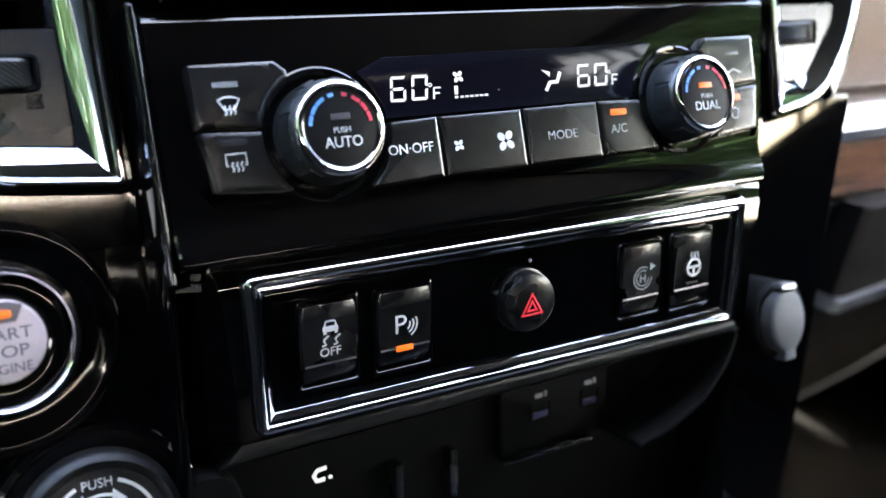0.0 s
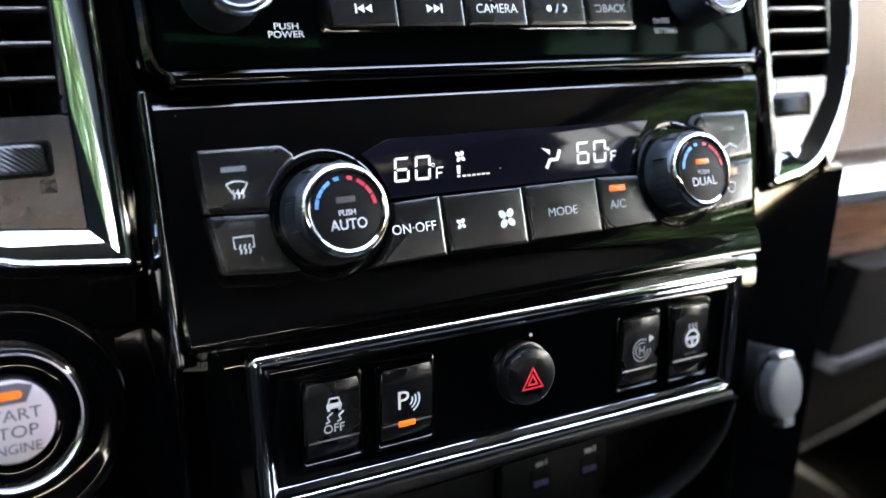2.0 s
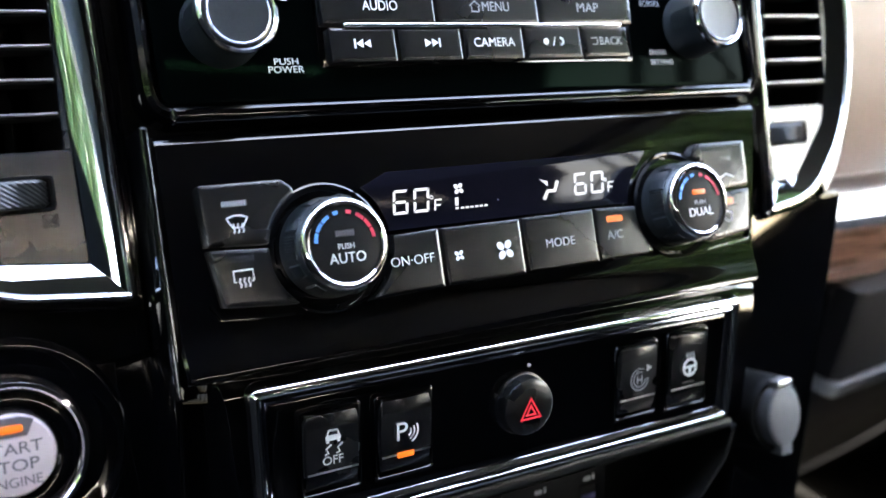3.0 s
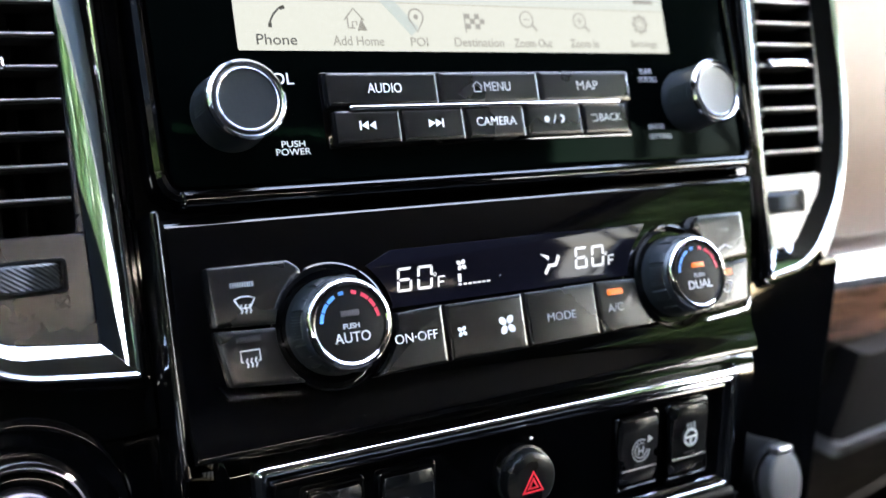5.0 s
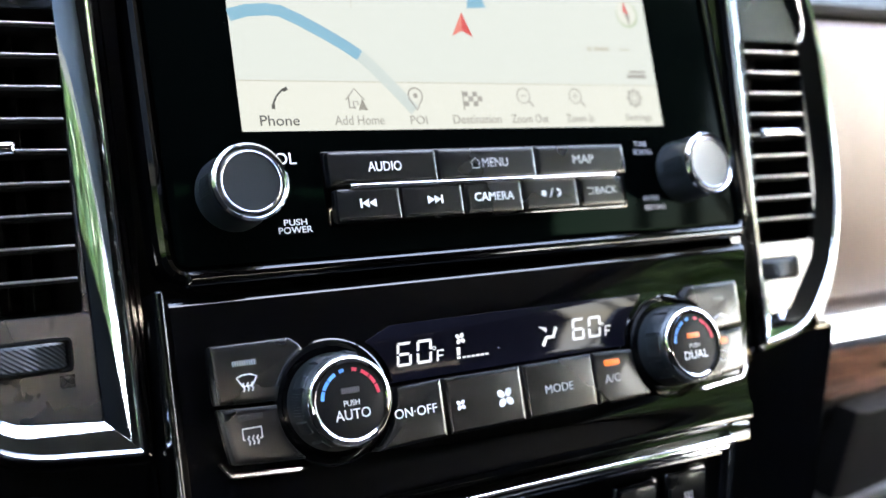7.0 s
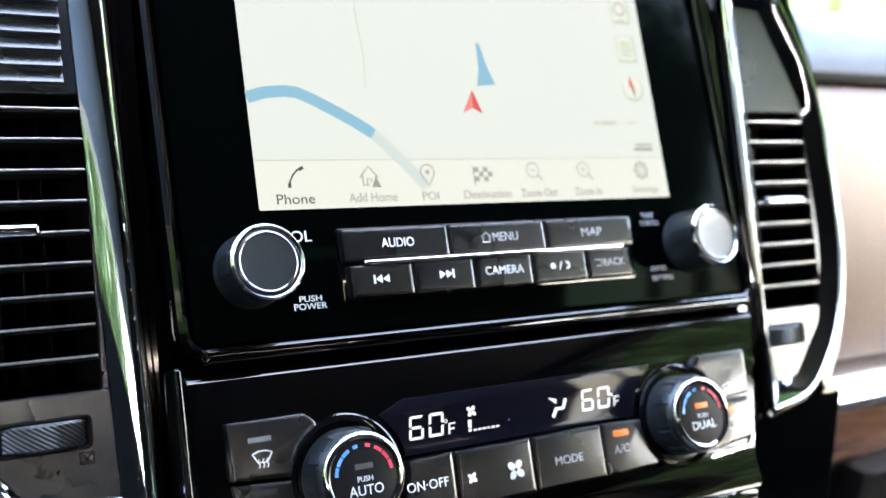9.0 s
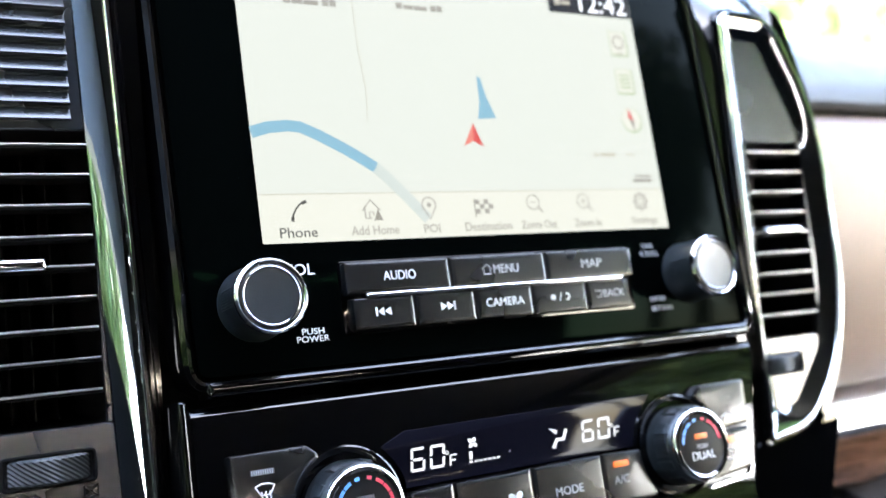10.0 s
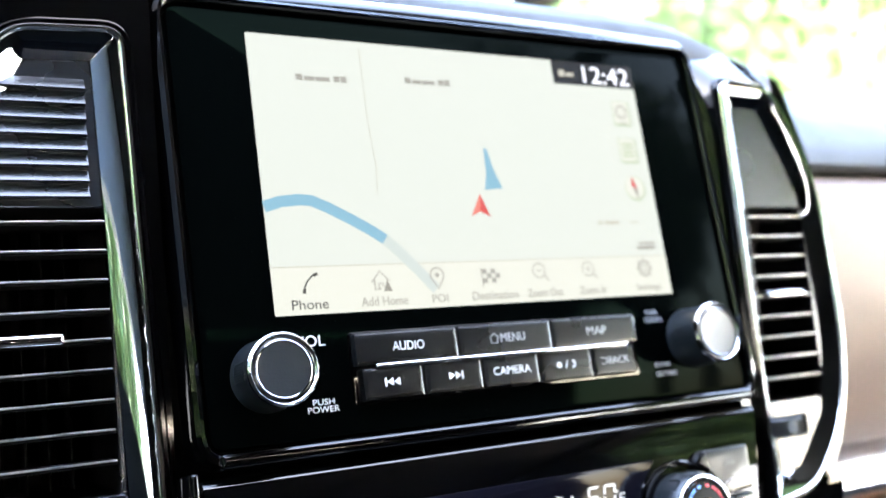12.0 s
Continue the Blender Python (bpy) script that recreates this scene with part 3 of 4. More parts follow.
b1, b2 = side_buttons(-1)
for b, vv in ((b1, -80.3), (b2, -98.2)):
    part("indicator", slab(rect(-114.9, -106.3, vv - 1.0, vv + 1.0), 5.2, 5.75, 0.1, 0.2), TINTED, b, "unlit ribbed indicator")
    part("indicator_ribs", flat([rect(-114.6 + i * 0.82, -114.25 + i * 0.82, vv - 0.8, vv + 0.8) for i in range(10)], 5.76), DIM if b is b1 else TINTED, b)
wave = lambda u, v: stroke([(u, v - 1.9), (u + 0.4, v - 0.9), (u - 0.2, v), (u + 0.3, v + 1.1)], 0.5)
part("windscreen_mark", flat([stroke([(-113.8, -85.0), (-111.6, -84.2), (-109.0, -84.2), (-106.8, -85.0), (-108.6, -88.0), (-112.0, -88.0), (-113.8, -85.0)], 0.5)] + [wave(-111.8 + i * 1.5, -87.9) for i in range(3)], 5.75), PAINT, b1, "white windscreen heating mark")
part("rear_window_mark", flat([stroke([(-113.2, -105.4), (-113.9, -105.4), (-113.9, -101.8), (-107.4, -101.8), (-107.4, -105.4), (-108.2, -105.4)], 0.5)] + [wave(-112.1 + i * 1.5, -105.4) for i in range(3)], 5.75), PAINT, b2, "white rear window heating mark")
b3, b4 = side_buttons(1)
part("indicator", slab(rect(104.6, 111.8, -81.6, -80.0), 5.2, 5.75, 0.1, 0.2), TINTED, b3, "unlit indicator")
part("air_mark", flat([stroke([(104, -89), (108, -87.4), (112, -89)], 0.7)], 5.75), DIM, b3)
part("indicator", slab(rect(104.2, 109.6, -100.4, -97.8), 5.2, 5.8, 0.1, 0.4), AMBER, b4, "lit amber indicator")
part("recirculation_mark", flat([stroke(arc(105.6, -105.6, 2.2, 30, 330, 14), 0.6), stroke([(108.2, -103.6), (107.4, -106.4)], 0.6)], 5.75), DIM, b4)


def temperature_knob(cx, cy, body_text, lit):
    """Dish, ribbed body, chrome ring, printed face with blue and red scale."""
    r, h = 15.2, 18.0
    part("knob_dish", lathe([(22.4, 0.5), (22.2, 1.9), (21.6, 2.2), (20.4, 1.9), (17.5, 0.6), (15, 0.4)], cx, cy, cap1=True), GLOSS, clim, "glossy dish round the knob")
    body = part("temperature_knob", lathe([(17.0, 0.6), (17.1, 4.5), (16.6, 6.4), (16.4, 11.0), (15.9, 13.8), (15.0, 15.0), (12, 15.6)], cx, cy, 72), KNOB, clim, "temperature knob with chrome ring")
    b = bmesh.new()
    for i in range(9):
        a = radians(163 + i * 3.4)
        q, t = Vector((math.cos(a), math.sin(a))), Vector((-math.sin(a), math.cos(a))) * 0.28
        c = Vector((cx, cy))
        loft(b, [[(*(c + q * (ra - 0.4) - t), w), (*(c + q * (ra + 0.3) - t), w), (*(c + q * (ra + 0.3) + t), w), (*(c + q * (ra - 0.4) + t), w)] for ra, w in ((16.9, 6.2), (16.6, 11), (16.1, 13.6))], True, True)
    part("grip_ribs", b, KNOB, body, "fine grip ribs")
    for a in (20, 75, 115, 150, 205, 235, 290, 340):
        p = [Vector((cx, cy)) + Vector((math.cos(radians(a + d)), math.sin(radians(a + d)))) * rr for d, rr in ((-9, 16.2), (-7, 17.2), (7, 17.2), (9, 16.2))]
        loft_b = bmesh.new()
        loft(loft_b, [[(*q, w) for q in p] for w in (5.8, 11.6)] + [[(*(Vector((cx, cy)) + (q - Vector((cx, cy))) * 0.95), 13.6) for q in p]], True, True)
        part("grip_facet", loft_b, KNOB, body)
    part("ring", lathe([(13.6, 14.8), (15.0, 15.0), (15.5, 15.8), (15.4, 16.8), (14.6, 17.8), (13.6, 18.1), (12.9, 17.6), (12.7, 16.6)], cx, cy, 72, cap1=False), CHROME, body, "polished chrome ring")
    part("face", lathe([(12.9, 16.2), (12.7, 16.9), (12.2, 17.1), (4, 17.2)], cx, cy, 72), DIAL, body, "black printed face")
    f = 17.28
    for i in range(4):
        part("cool_mark", flat([ring_arc(cx, cy, 9.9, 11.1, 98 + i * 19.5, 98 + i * 19.5 + (10 if i == 0 else 17), 5)], f), BLUE, body)
        part("warm_mark", flat([ring_arc(cx, cy, 9.9, 11.1, 82 - i * 19.5, 82 - i * 19.5 - (10 if i == 0 else 17), 5)], f), RED, body)
    part("indicator", slab(rect(cx - 3.4, cx + 3.4, cy + 2.4, cy + 4.4), 17, 17.5, 0.15, 0.3), AMBER if lit else TINTED, body, "lit amber indicator" if lit else "unlit ribbed indicator")
    if not lit:
        part("indicator_ribs", flat([rect(cx - 3.1 + i * 0.75, cx - 2.75 + i * 0.75, cy + 2.6, cy + 4.2) for i in range(9)], 17.5), INK, body)
    letters("PUSH", cx - 2.9, cx + 2.9, cy - 1.7, cy + 0.1, f, PAINT if not lit else DIM, body)
    letters(body_text, cx - 6.5, cx + 6.5, cy - 6.3, cy - 2.9, f, PAINT, body)
    return body


temperature_knob(-KX, KV, "AUTO", False)
temperature_knob(KX, KV, "DUAL", True)

# ---- switch panel ----
sw = thing("switch_panel", SWITCH, "glossy black switch panel with chrome frame, rockers and hazard button", "switch panel")
C15, S15 = math.cos(radians(15)), math.sin(radians(15))


def on_switch(v, w):
    """A height and depth of the stack's plane in those of the switch panel's."""
    d = v + 143
    return d * C15 + w * S15, -d * S15 + w * C15


prof = [on_switch(*p) for p in ((-129, -5), (-131, -3.4), (-134, -2.6), (-137, -1.9), (-139.5, -1.4))] + [(-2, -0.8), (-50, -0.8), (-53.5, -1.2), (-55.2, -3), (-55.6, -8)]
half = [122.5, 122.5, 122.3, 121.8, 121.2, 120, 116, 115.4, 115, 115]
b = bmesh.new()
loft(b, [[(-k - 1, p[0], p[1] - 24), (-k, p[0], p[1] - 12), (-h - 1.5, p[0], p[1] - 1.2), (-h, p[0], p[1])] + [(h * (i / 6), p[0], p[1]) for i in range(-5, 6)] + [(h, p[0], p[1]), (h + 1.5, p[0], p[1] - 1.2), (k - 2, p[0], p[1] - 14), (k - 1, p[0], p[1] - 26)] for p, h, k in zip(prof, half, (132, 132, 132, 132.5, 133, 134, 134, 134, 134, 134))], False, False, False)
part("fascia", b, GLOSS, sw, "piano black lower fascia with rolled upper edge")
part("edge_ridge", bezel(rect(-136.5, -133.2, -75, 12), [(0, -40), (0, -3.0), (0.5, -1.8), (1.3, -1.4)], 1.2, 3, cap1=True), GLOSS, sw, "slim glossy ridge along the edge")
FR = [(-110.5, -50.5), (104.5, -51.5), (108.5, 1.5), (-112, 2)]
part("frame", bezel(FR, [(-2.4, -3), (-1.5, 0.6), (-0.2, 2.3), (0.8, 2.8), (1.8, 2.6), (2.5, 1.8), (3.0, -2)], 3, 5, close=True), CHROME, sw, "bright chrome frame")
part("inner_frame", bezel(FR, [(2.9, -3), (3.0, 1.2), (3.8, 1.4), (5.4, 0.2), (6.2, -1.0), (6.3, -3)], 3, 5, close=True), DKCHROME, sw, "smoked chrome inner bevel")
part("inlay", bezel(FR, [(5.6, -4), (5.7, -0.35), (6.6, 0.0), (8.5, -0.1)], 4, 4, cap1=True), GLOSS, sw, "piano black inlay")


def rocker(u0, u1, v0, v1, kind):
    """A rocker switch: surround, curved rocker, foot step and printed mark."""
    rk = part("rocker_switch", bezel(rect(u0 - 2.2, u1 + 2.2, v0 - 2.4, v1 + 2.2), [(0, -1), (0, 0.8), (0.5, 1.7), (1.1, 1.9), (1.6, 1.4), (1.8, 0.3)], 2.4, 4, True, True), GLOSS, sw, "dark grey rocker switch")
    n, rings = 10, []
    for i in range(n + 1):
        f = i / n
        v = v0 + (v1 - v0) * f
        w = 2.6 + 1.6 * abs(f - 0.3) ** 1.4 if f > 0.24 else 1.4 + 1.2 * (f / 0.24)
        e = 0.7 if i in (0, n) else 0.0
        k = e - 0.7 * math.sin(math.pi * f)
        rings.append([(u0 + k, v, 0.6), (u0 + k, v, w - 0.8), (u0 + 0.7 + k, v, w - e), (u1 - 0.7 - k, v, w - e), (u1 - k, v, w - 0.8), (u1 - k, v, 0.6)])
    b = bmesh.new()
    loft(b, rings, True, True)
    part("rocker", b, KEY, rk, "satin rocker with stepped foot")
    bm = bmesh.new()
    loft(bm, [[(u0 + 0.4, v0 + (v1 - v0) * 0.235 + dv, w), (u1 - 0.4, v0 + (v1 - v0) * 0.235 + dv, w)] for dv, w in ((-0.5, 2.2), (0.1, 2.95), (0.6, 2.9))], False, False, False)
    part("step_edge", bm, SATIN, rk, "light edge of the step")
    c, m, W = (u0 + u1) / 2, v0 + (v1 - v0) * 0.5, 3.2
    if kind == "skid":
        part("skid_mark", flat([stroke([(c - 2.2, m + 5.8), (c - 1.6, m + 7.8), (c + 1.6, m + 7.8), (c + 2.2, m + 5.8)], 0.6), rounded(rect(c - 2.8, c + 2.8, m + 4.2, m + 6.1), 0.6, 2), rect(c - 2.5, c - 1.5, m + 3.4, m + 4.3), rect(c + 1.5, c + 2.5, m + 3.4, m + 4.3)] +
             [stroke([(c + s - 1.6, m - 0.6), (c + s - 0.2, m - 0.2), (c + s - 1.0, m + 1.4), (c + s + 0.9, m + 2.8)], 0.6) for s in (-1.6, 2.6)], W + 0.2), PAINT, rk, "white skidding car mark")
        letters("OFF", c - 3.9, c + 3.7, m - 4.4, m - 1.4, W - 0.1, PAINT, rk)
    elif kind == "park":
        letters("P", c - 4.1, c + 0.3, m - 1.5, m + 5.0, W + 0.25, PAINT, rk)
        part("sonar_waves", flat([stroke(arc(c - 0.4, m + 1.4, 2.0 + i * 1.4, -62, 26, 6), 0.65) for i in range(3)], W + 0.25), PAINT, rk)
        part("indicator", slab(rect(c - 3.6, c + 3.0, m - 8.4, m - 6.4), 2, 3.1, 0.2, 0.3), AMBER, rk, "lit amber indicator")
    elif kind == "lane":
        part("lane_mark", flat([stroke(arc(c, m + 0.8, rr, 60, 360, 18), 0.45) for rr in (3.2, 4.6)] + [rect(c - 1.5, c - 0.9, m - 1, m + 2.4), rect(c + 0.9, c + 1.5, m - 1, m + 2.4), rect(c - 1.5, c + 1.5, m + 0.4, m + 1)], W + 0.3), DIM, rk, "grey lane warning mark")
        part("flag_mark", flat([[(c + 3.6, m + 3.6), (c + 6.4, m + 5.2), (c + 3.6, m + 6.8)]], W + 0.45), PAINT, rk)
        part("indicator", flat([rect(c - 2.8, c + 2.8, m - 6.0, m - 5.2)], W - 0.35), TINTED, rk)
    else:
        part("heated_wheel_mark", flat([stroke(arc(c, m + 1.2, 3.5, 0, 354, 22), 1.1), stroke([(c - 3, m + 1.4), (c + 3, m + 1.4)], 1.2), rect(c - 0.7, c + 0.7, m - 2, m + 1.4)] + [wave(c - 1.8 + i * 1.8, m + 6.6) for i in range(3)], W + 0.3), PAINT, rk, "white heated steering wheel mark")
        part("indicator", flat([rect(c - 3.2, c + 3.2, m - 6.0, m - 5.2)], W - 0.35), TINTED, rk)
    part("corner_gleam", bezel(rect(u0 - 1.2, u1 + 1.2, v0 - 3.2, v0 - 2.2), [(0, -0.4), (0, 0.1), (0.3, 0.3)], 0.4, 3, cap1=True), GLOSS, rk)
    return rk


rocker(-95.0, -75.6, -36.9, -9.6, "skid")
rocker(-67.0, -46.9, -37.0, -9.8, "park")
rocker(41.4, 60.6, -38.2, -10.2, "lane")
rocker(69.0, 88.8, -39.4, -9.4, "wheel")
hz = part("hazard_button", lathe([(12.2, -1), (12.2, 0.8), (11.4, 1.0), (11.3, 4.6), (10.9, 5.6), (9.8, 6.2), (5, 6.35)], -5.6, -23.0), KEY, sw, "round black hazard button")
ht = lambda r: [(-5.4 + r * math.cos(radians(a)), -24.6 + r * math.sin(radians(a))) for a in (90, 210, 330)]
b = bmesh.new()
for r0, r1 in ((5.9, 4.5), (3.1, 1.7)):
    a, c = ht(r0), ht(r1)
    loft(b, [[(*p, 6.4) for p in a], [(*p, 6.55) for p in a], [(*p, 6.55) for p in c], [(*p, 6.4) for p in c]], False, False)
part("warning_triangle", b, HAZARD, hz, "red double warning triangle", smooth=False)
part("sensor_dot", lathe([(0.7, -0.2), (0.7, 0.3), (0.3, 0.5)], -2, -8.6, 16), SATIN, sw)


# ---- air vents ----
def vent_outline(s, top, bot):
    P = [(s * bot, -107), (s * top, 110), (s * 189, 108), (s * 217, 54), (s * 222, -29), (s * 213, -71), (s * 188, -102)]
    R = [3, 8, 12, 30, 40, 22, 20]
    return (P, R) if area(P) > 0 else (P[::-1], R[::-1])


def air_vent(s, top, bot):
    """A tall outboard vent with chrome surround; s = -1 or 1, top and bot the inner edge."""
    v = thing("air_vent", POD, "tall dashboard air vent with chrome surround and black slats", "air vent", "dashboard vents")
    P, R = vent_outline(s, top, bot)
    part("surround", bezel(P, [(-2.6, -8), (-2.8, -1.5), (-1.8, -0.2), (-0.6, -0.4), (-0.2, -2)], R, 6), GLOSS, v, "glossy black outer edge")
    part("chrome_rim", bezel(P, [(-0.3, -3), (0, 0.8), (0.7, 1.6), (1.7, 1.7), (2.4, 1.1), (2.7, 0.4)], R, 6), CHROME, v, "bright chrome rim")
    part("chrome_wall", bezel(P, [(2.7, 0.4), (3.9, 0.0), (5.4, -0.6), (6.9, -1.35), (8.4, -2.25), (9.9, -3.25), (11.7, -4.6), (12.1, -8)], R, 6), BEVEL, v, "sloping mirror chrome wall")
    I = inset(P, 11.9)
    lo, hi = s * 206.5, s * (155.8 if s < 0 else 166.5)
    a, c = min(lo, hi), max(lo, hi)
    up, low = clip(I, 1, 43.5, 1), clip(I, 1, -57.0, -1)
    part("upper_face", bezel(up, [(0, -9), (0, -5.0), (0.5, -4.4)], 2, 3, cap1=True), FACE, v, "grey plastic face above the grille")
    part("lower_face", bezel(low, [(0, -9), (0, -5.0), (0.5, -4.4)], 2, 3, cap1=True), FACE, v, "grey plastic face below the grille")
    mid = clip(clip(I, 1, -57.0, 1), 1, 43.5, -1)
    for piece in (clip(mid, 0, a, -1), clip(mid, 0, c, 1)):
        if len(piece) > 2:
            part("side_rail", bezel(piece, [(0, -9), (0, -5.2), (0.4, -4.8)], 0.3, 2, cap1=True), FACE, v)
    # duct and vanes take a near-black colour for the shade behind the slats
    part("duct", bezel(rect(a, c, -57, 43.5), [(0, -4.6), (0, -5.5), (0.6, -60)], 1.5, 3, cap1=True), VOID, v, "duct behind the slats, coloured near black for shade")
    for i in range(8 if s < 0 else 0):  # only the driver's vent has a ribbed face
        vv = 46.6 + i * 5.6
        x0, x1 = s * 161.5, s * (203 - max(0, vv - 70) * 0.6)
        b = bmesh.new()
        loft(b, [[(x, vv, -5), (x, vv + 0.1, -2.7), (x, vv + 0.7, -2.2), (x, vv + 4.5, -4.3), (x, vv + 4.9, -5)] for x in (x0, x1)], True, True)
        part("ridge", b, FACE, v)
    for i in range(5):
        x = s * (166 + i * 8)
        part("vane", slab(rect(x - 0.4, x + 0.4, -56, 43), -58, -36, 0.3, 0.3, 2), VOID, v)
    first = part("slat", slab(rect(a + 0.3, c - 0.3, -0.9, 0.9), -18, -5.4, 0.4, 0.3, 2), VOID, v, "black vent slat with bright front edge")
    e0 = part("front_edge", slab(rect(a + 0.5, c - 0.5, 0.2, 0.95), -6.2, -5.0, 0.25, 0.2, 2), SATIN, first)
    for i, vv in enumerate((38.3, 27.9, 17.4, 6.8, -3.6, -14.2, -24.8, -35.3, -46.0)):
        if i == 0:
            first.location.y = vv * 0.001
        else:
            o = again(first, "slat", v, Matrix.Translation((0, vv * 0.001, 0)))
            again(e0, "front_edge", o)
    x0, x1 = (s * 172, s * 199)
    part("slide_tab", bezel(rect(min(x0, x1), max(x0, x1), -4.4, -0.2), [(0, -10), (0, -3.4), (0.6, -2.4), (1.6, -2.0)], 1.4, 3, cap1=True), CHROME, v, "chrome slide tab")
    x0, x1 = s * 160, s * 190
    # flat black plate stands for the shade inside the thumbwheel's slot
    part("wheel_slot", bezel(rect(min(x0, x1), max(x0, x1), -76, -64.5), [(0, -3.8), (0.2, -3.3), (0.8, -3.2), (1.2, -3.9), (1.4, -4.4)], 2.4, 4, cap1=True), VOID, v, "dark slot of the thumbwheel")
    n, rings = 90, []
    for k in range(12):
        y, rr = -74.6 + k * 0.8, 15.2 - (0.9 if k in (0, 11) else 0.0)
        rings.append([((s * 175) + (rr + (0.22 if (i + k) % 2 else -0.18)) * math.cos(2 * math.pi * i / n) * 1.12, y, -14.6 + (rr + (0.22 if (i + k) % 2 else -0.18)) * math.sin(2 * math.pi * i / n)) for i in range(n)])
    b = bmesh.new()
    loft(b, rings, True, True)
    part("thumbwheel", b, KNOB, v, "knurled black thumbwheel", smooth=False)
    x = s * 162.4
    part("closed_mark", flat([stroke([(x - 2.2, -80.8), (x + 2.2, -80.8), (x + 2.2, -76.4 - 0.6), (x - 2.2, -77.0), (x - 2.2, -80.8)], 0.35), stroke([(x - 2.2, -80.8), (x + 2.2, -77)], 0.3), stroke([(x - 2.2, -77), (x + 2.2, -80.8)], 0.3)], -3.58), VOID, v, "embossed shut mark")
    return v


air_vent(-1, 147.5, 139.6)
air_vent(1, 151.5, 155.5)

# ---- side fascias with the round controls ----
def outward(p, c, poly):
    """Where the ray from c through p leaves a polygon."""
    d = Vector(p) - Vector(c)
    best = 1.0
    for a, b in zip(poly, poly[1:] + poly[:1]):
        e, f = Vector(b) - Vector(a), Vector(a) - Vector(c)
        den = d.x * e.y - d.y * e.x
        if abs(den) > 1e-9:
            t, k = (f.x * e.y - f.y * e.x) / den, (f.x * d.y - f.y * d.x) / den
            if t > 0 and -1e-6 <= k <= 1 + 1e-6:
                best = max(best, t)
    return tuple(Vector(c) + d * best)


def even(poly, step):
    """A polygon with points added along its long edges."""
    out = []
    for a, b in zip(poly, poly[1:] + poly[:1]):
        n = max(1, int((Vector(b) - Vector(a)).length / step))
        out += [tuple(Vector(a).lerp(Vector(b), i / n)) for i in range(n)]
    return out


def fascia_panel(parent, s, top, bot, outline, lower):
    """A glossy panel with an opening for the vent, and the panel below it."""
    P, R = vent_outline(s, top, bot)
    hole = even(rounded(inset(P, -2.4), [r + 2.4 for r in R], 10), 6)
    c = (s * 183, 0)
    rim = [outward(p, c, outline) for p in hole]
    back = [-3.0 - (0.9 * max(0, p[1] - 112.5) + 0.9 * max(0, -102 - p[1]) if s > 0 else 0) for p in rim]
    edge = [tuple(Vector(c) + (Vector(p) - Vector(c)) * 1.012) for p in rim]
    b = bmesh.new()
    loft(b, [[(*p, -30) for p in hole], [(*p, -3.2) for p in hole], [(*p, w) for p, w in zip(rim, back)], [(*p, w - 2.0) for p, w in zip(edge, back)], [(*p, -60) for p in edge]], False, False)
    part("panel", b, GLOSS, parent, "piano black panel round the vent")
    b = bezel(lower, [(0, -60), (0, -7), (1, -5.2), (3, -4.6)], 6, 4, cap1=True)
    if s > 0:  # the passenger's side falls back towards the console
        bmesh.ops.transform(b, matrix=Matrix(((1, 0, 0, 0), (0, 1, 0, 0), (0, 0.22, 1, 22.0), (0, 0, 0, 1))), verts=b.verts)
    part("lower_panel", b, GLOSS, parent, "piano black lower panel")


left = thing("driver_fascia", POD, "glossy black fascia round the driver's vent and start button", "fascia")
fascia_panel(left, -1, 147.5, 139.6, [(-137, -125), (-137, 138), (-330, 138), (-330, -125)], [(-330, -260), (-128, -260), (-135.5, -112), (-330, -112)])
right = thing("passenger_fascia", POD, "glossy black fascia round the passenger's vent", "fascia")
# lower panel runs on to -340 as a black cover for the shaded footwell
fascia_panel(right, 1, 151.5, 155.5, rounded([(150, -116), (196, -108), (218, -74), (227, -30), (221, 56), (196, 128), (137, 138), (146, -116)], [3, 14, 16, 20, 26, 26, 4, 1], 6), [(100, -340), (206, -340), (212, -200), (213, -155), (216, -100), (140, -100), (110, -200)])

SC = (-182.0, -148.6)
st = thing("start_button", POD, "round pale engine start button in chrome ring, lit amber", "start button")
part("dish", lathe([(36, -4), (35.4, -1.6), (34, -0.8), (32, -1.0), (29, -2.2), (24, -3.0)], *SC, cap1=True), GLOSS, st, "glossy black dish")
part("ring", lathe([(23.4, -4), (23.2, 1.2), (22.3, 2.4), (21.0, 2.6), (20.0, 1.6), (19.5, 0.2), (19.3, -2)], *SC, cap1=False), CHROME, st, "polished chrome ring")
part("collar", lathe([(19.6, -2), (19.5, 0.6), (18, 1.2), (14, 1.0), (13.2, 0.4)], *SC, cap1=True), GLOSS, st, "black collar")
cap = part("button_cap", lathe([(12.8, 0), (12.7, 1.6), (12.0, 2.4), (8, 2.9), (3, 3.1)], *SC), STARTW, st, "pale pink-white button cap")
part("lamp_hood", flat([[(SC[0] - 7, SC[1] + 10.6), (SC[0] - 4.6, SC[1] + 5.8), (SC[0] + 4.6, SC[1] + 5.8), (SC[0] + 7, SC[1] + 10.6), (SC[0] + 3, SC[1] + 12.0), (SC[0] - 3, SC[1] + 12.0)]], 2.6, 0.6), INK, cap, "grey lamp hood")
part("lamp", slab(rect(SC[0] - 3.6, SC[0] + 3.6, SC[1] + 7.2, SC[1] + 9.6), 2.6, 3.5, 0.3, 1.1), AMBER, cap, "lit amber lamp")
letters("START", SC[0] - 8.6, SC[0] + 8.6, SC[1] + 0.6, SC[1] + 4.2, 3.15, INK, cap)
letters("STOP", SC[0] - 7.2, SC[0] + 7.2, SC[1] - 4.6, SC[1] - 1.0, 3.15, INK, cap)
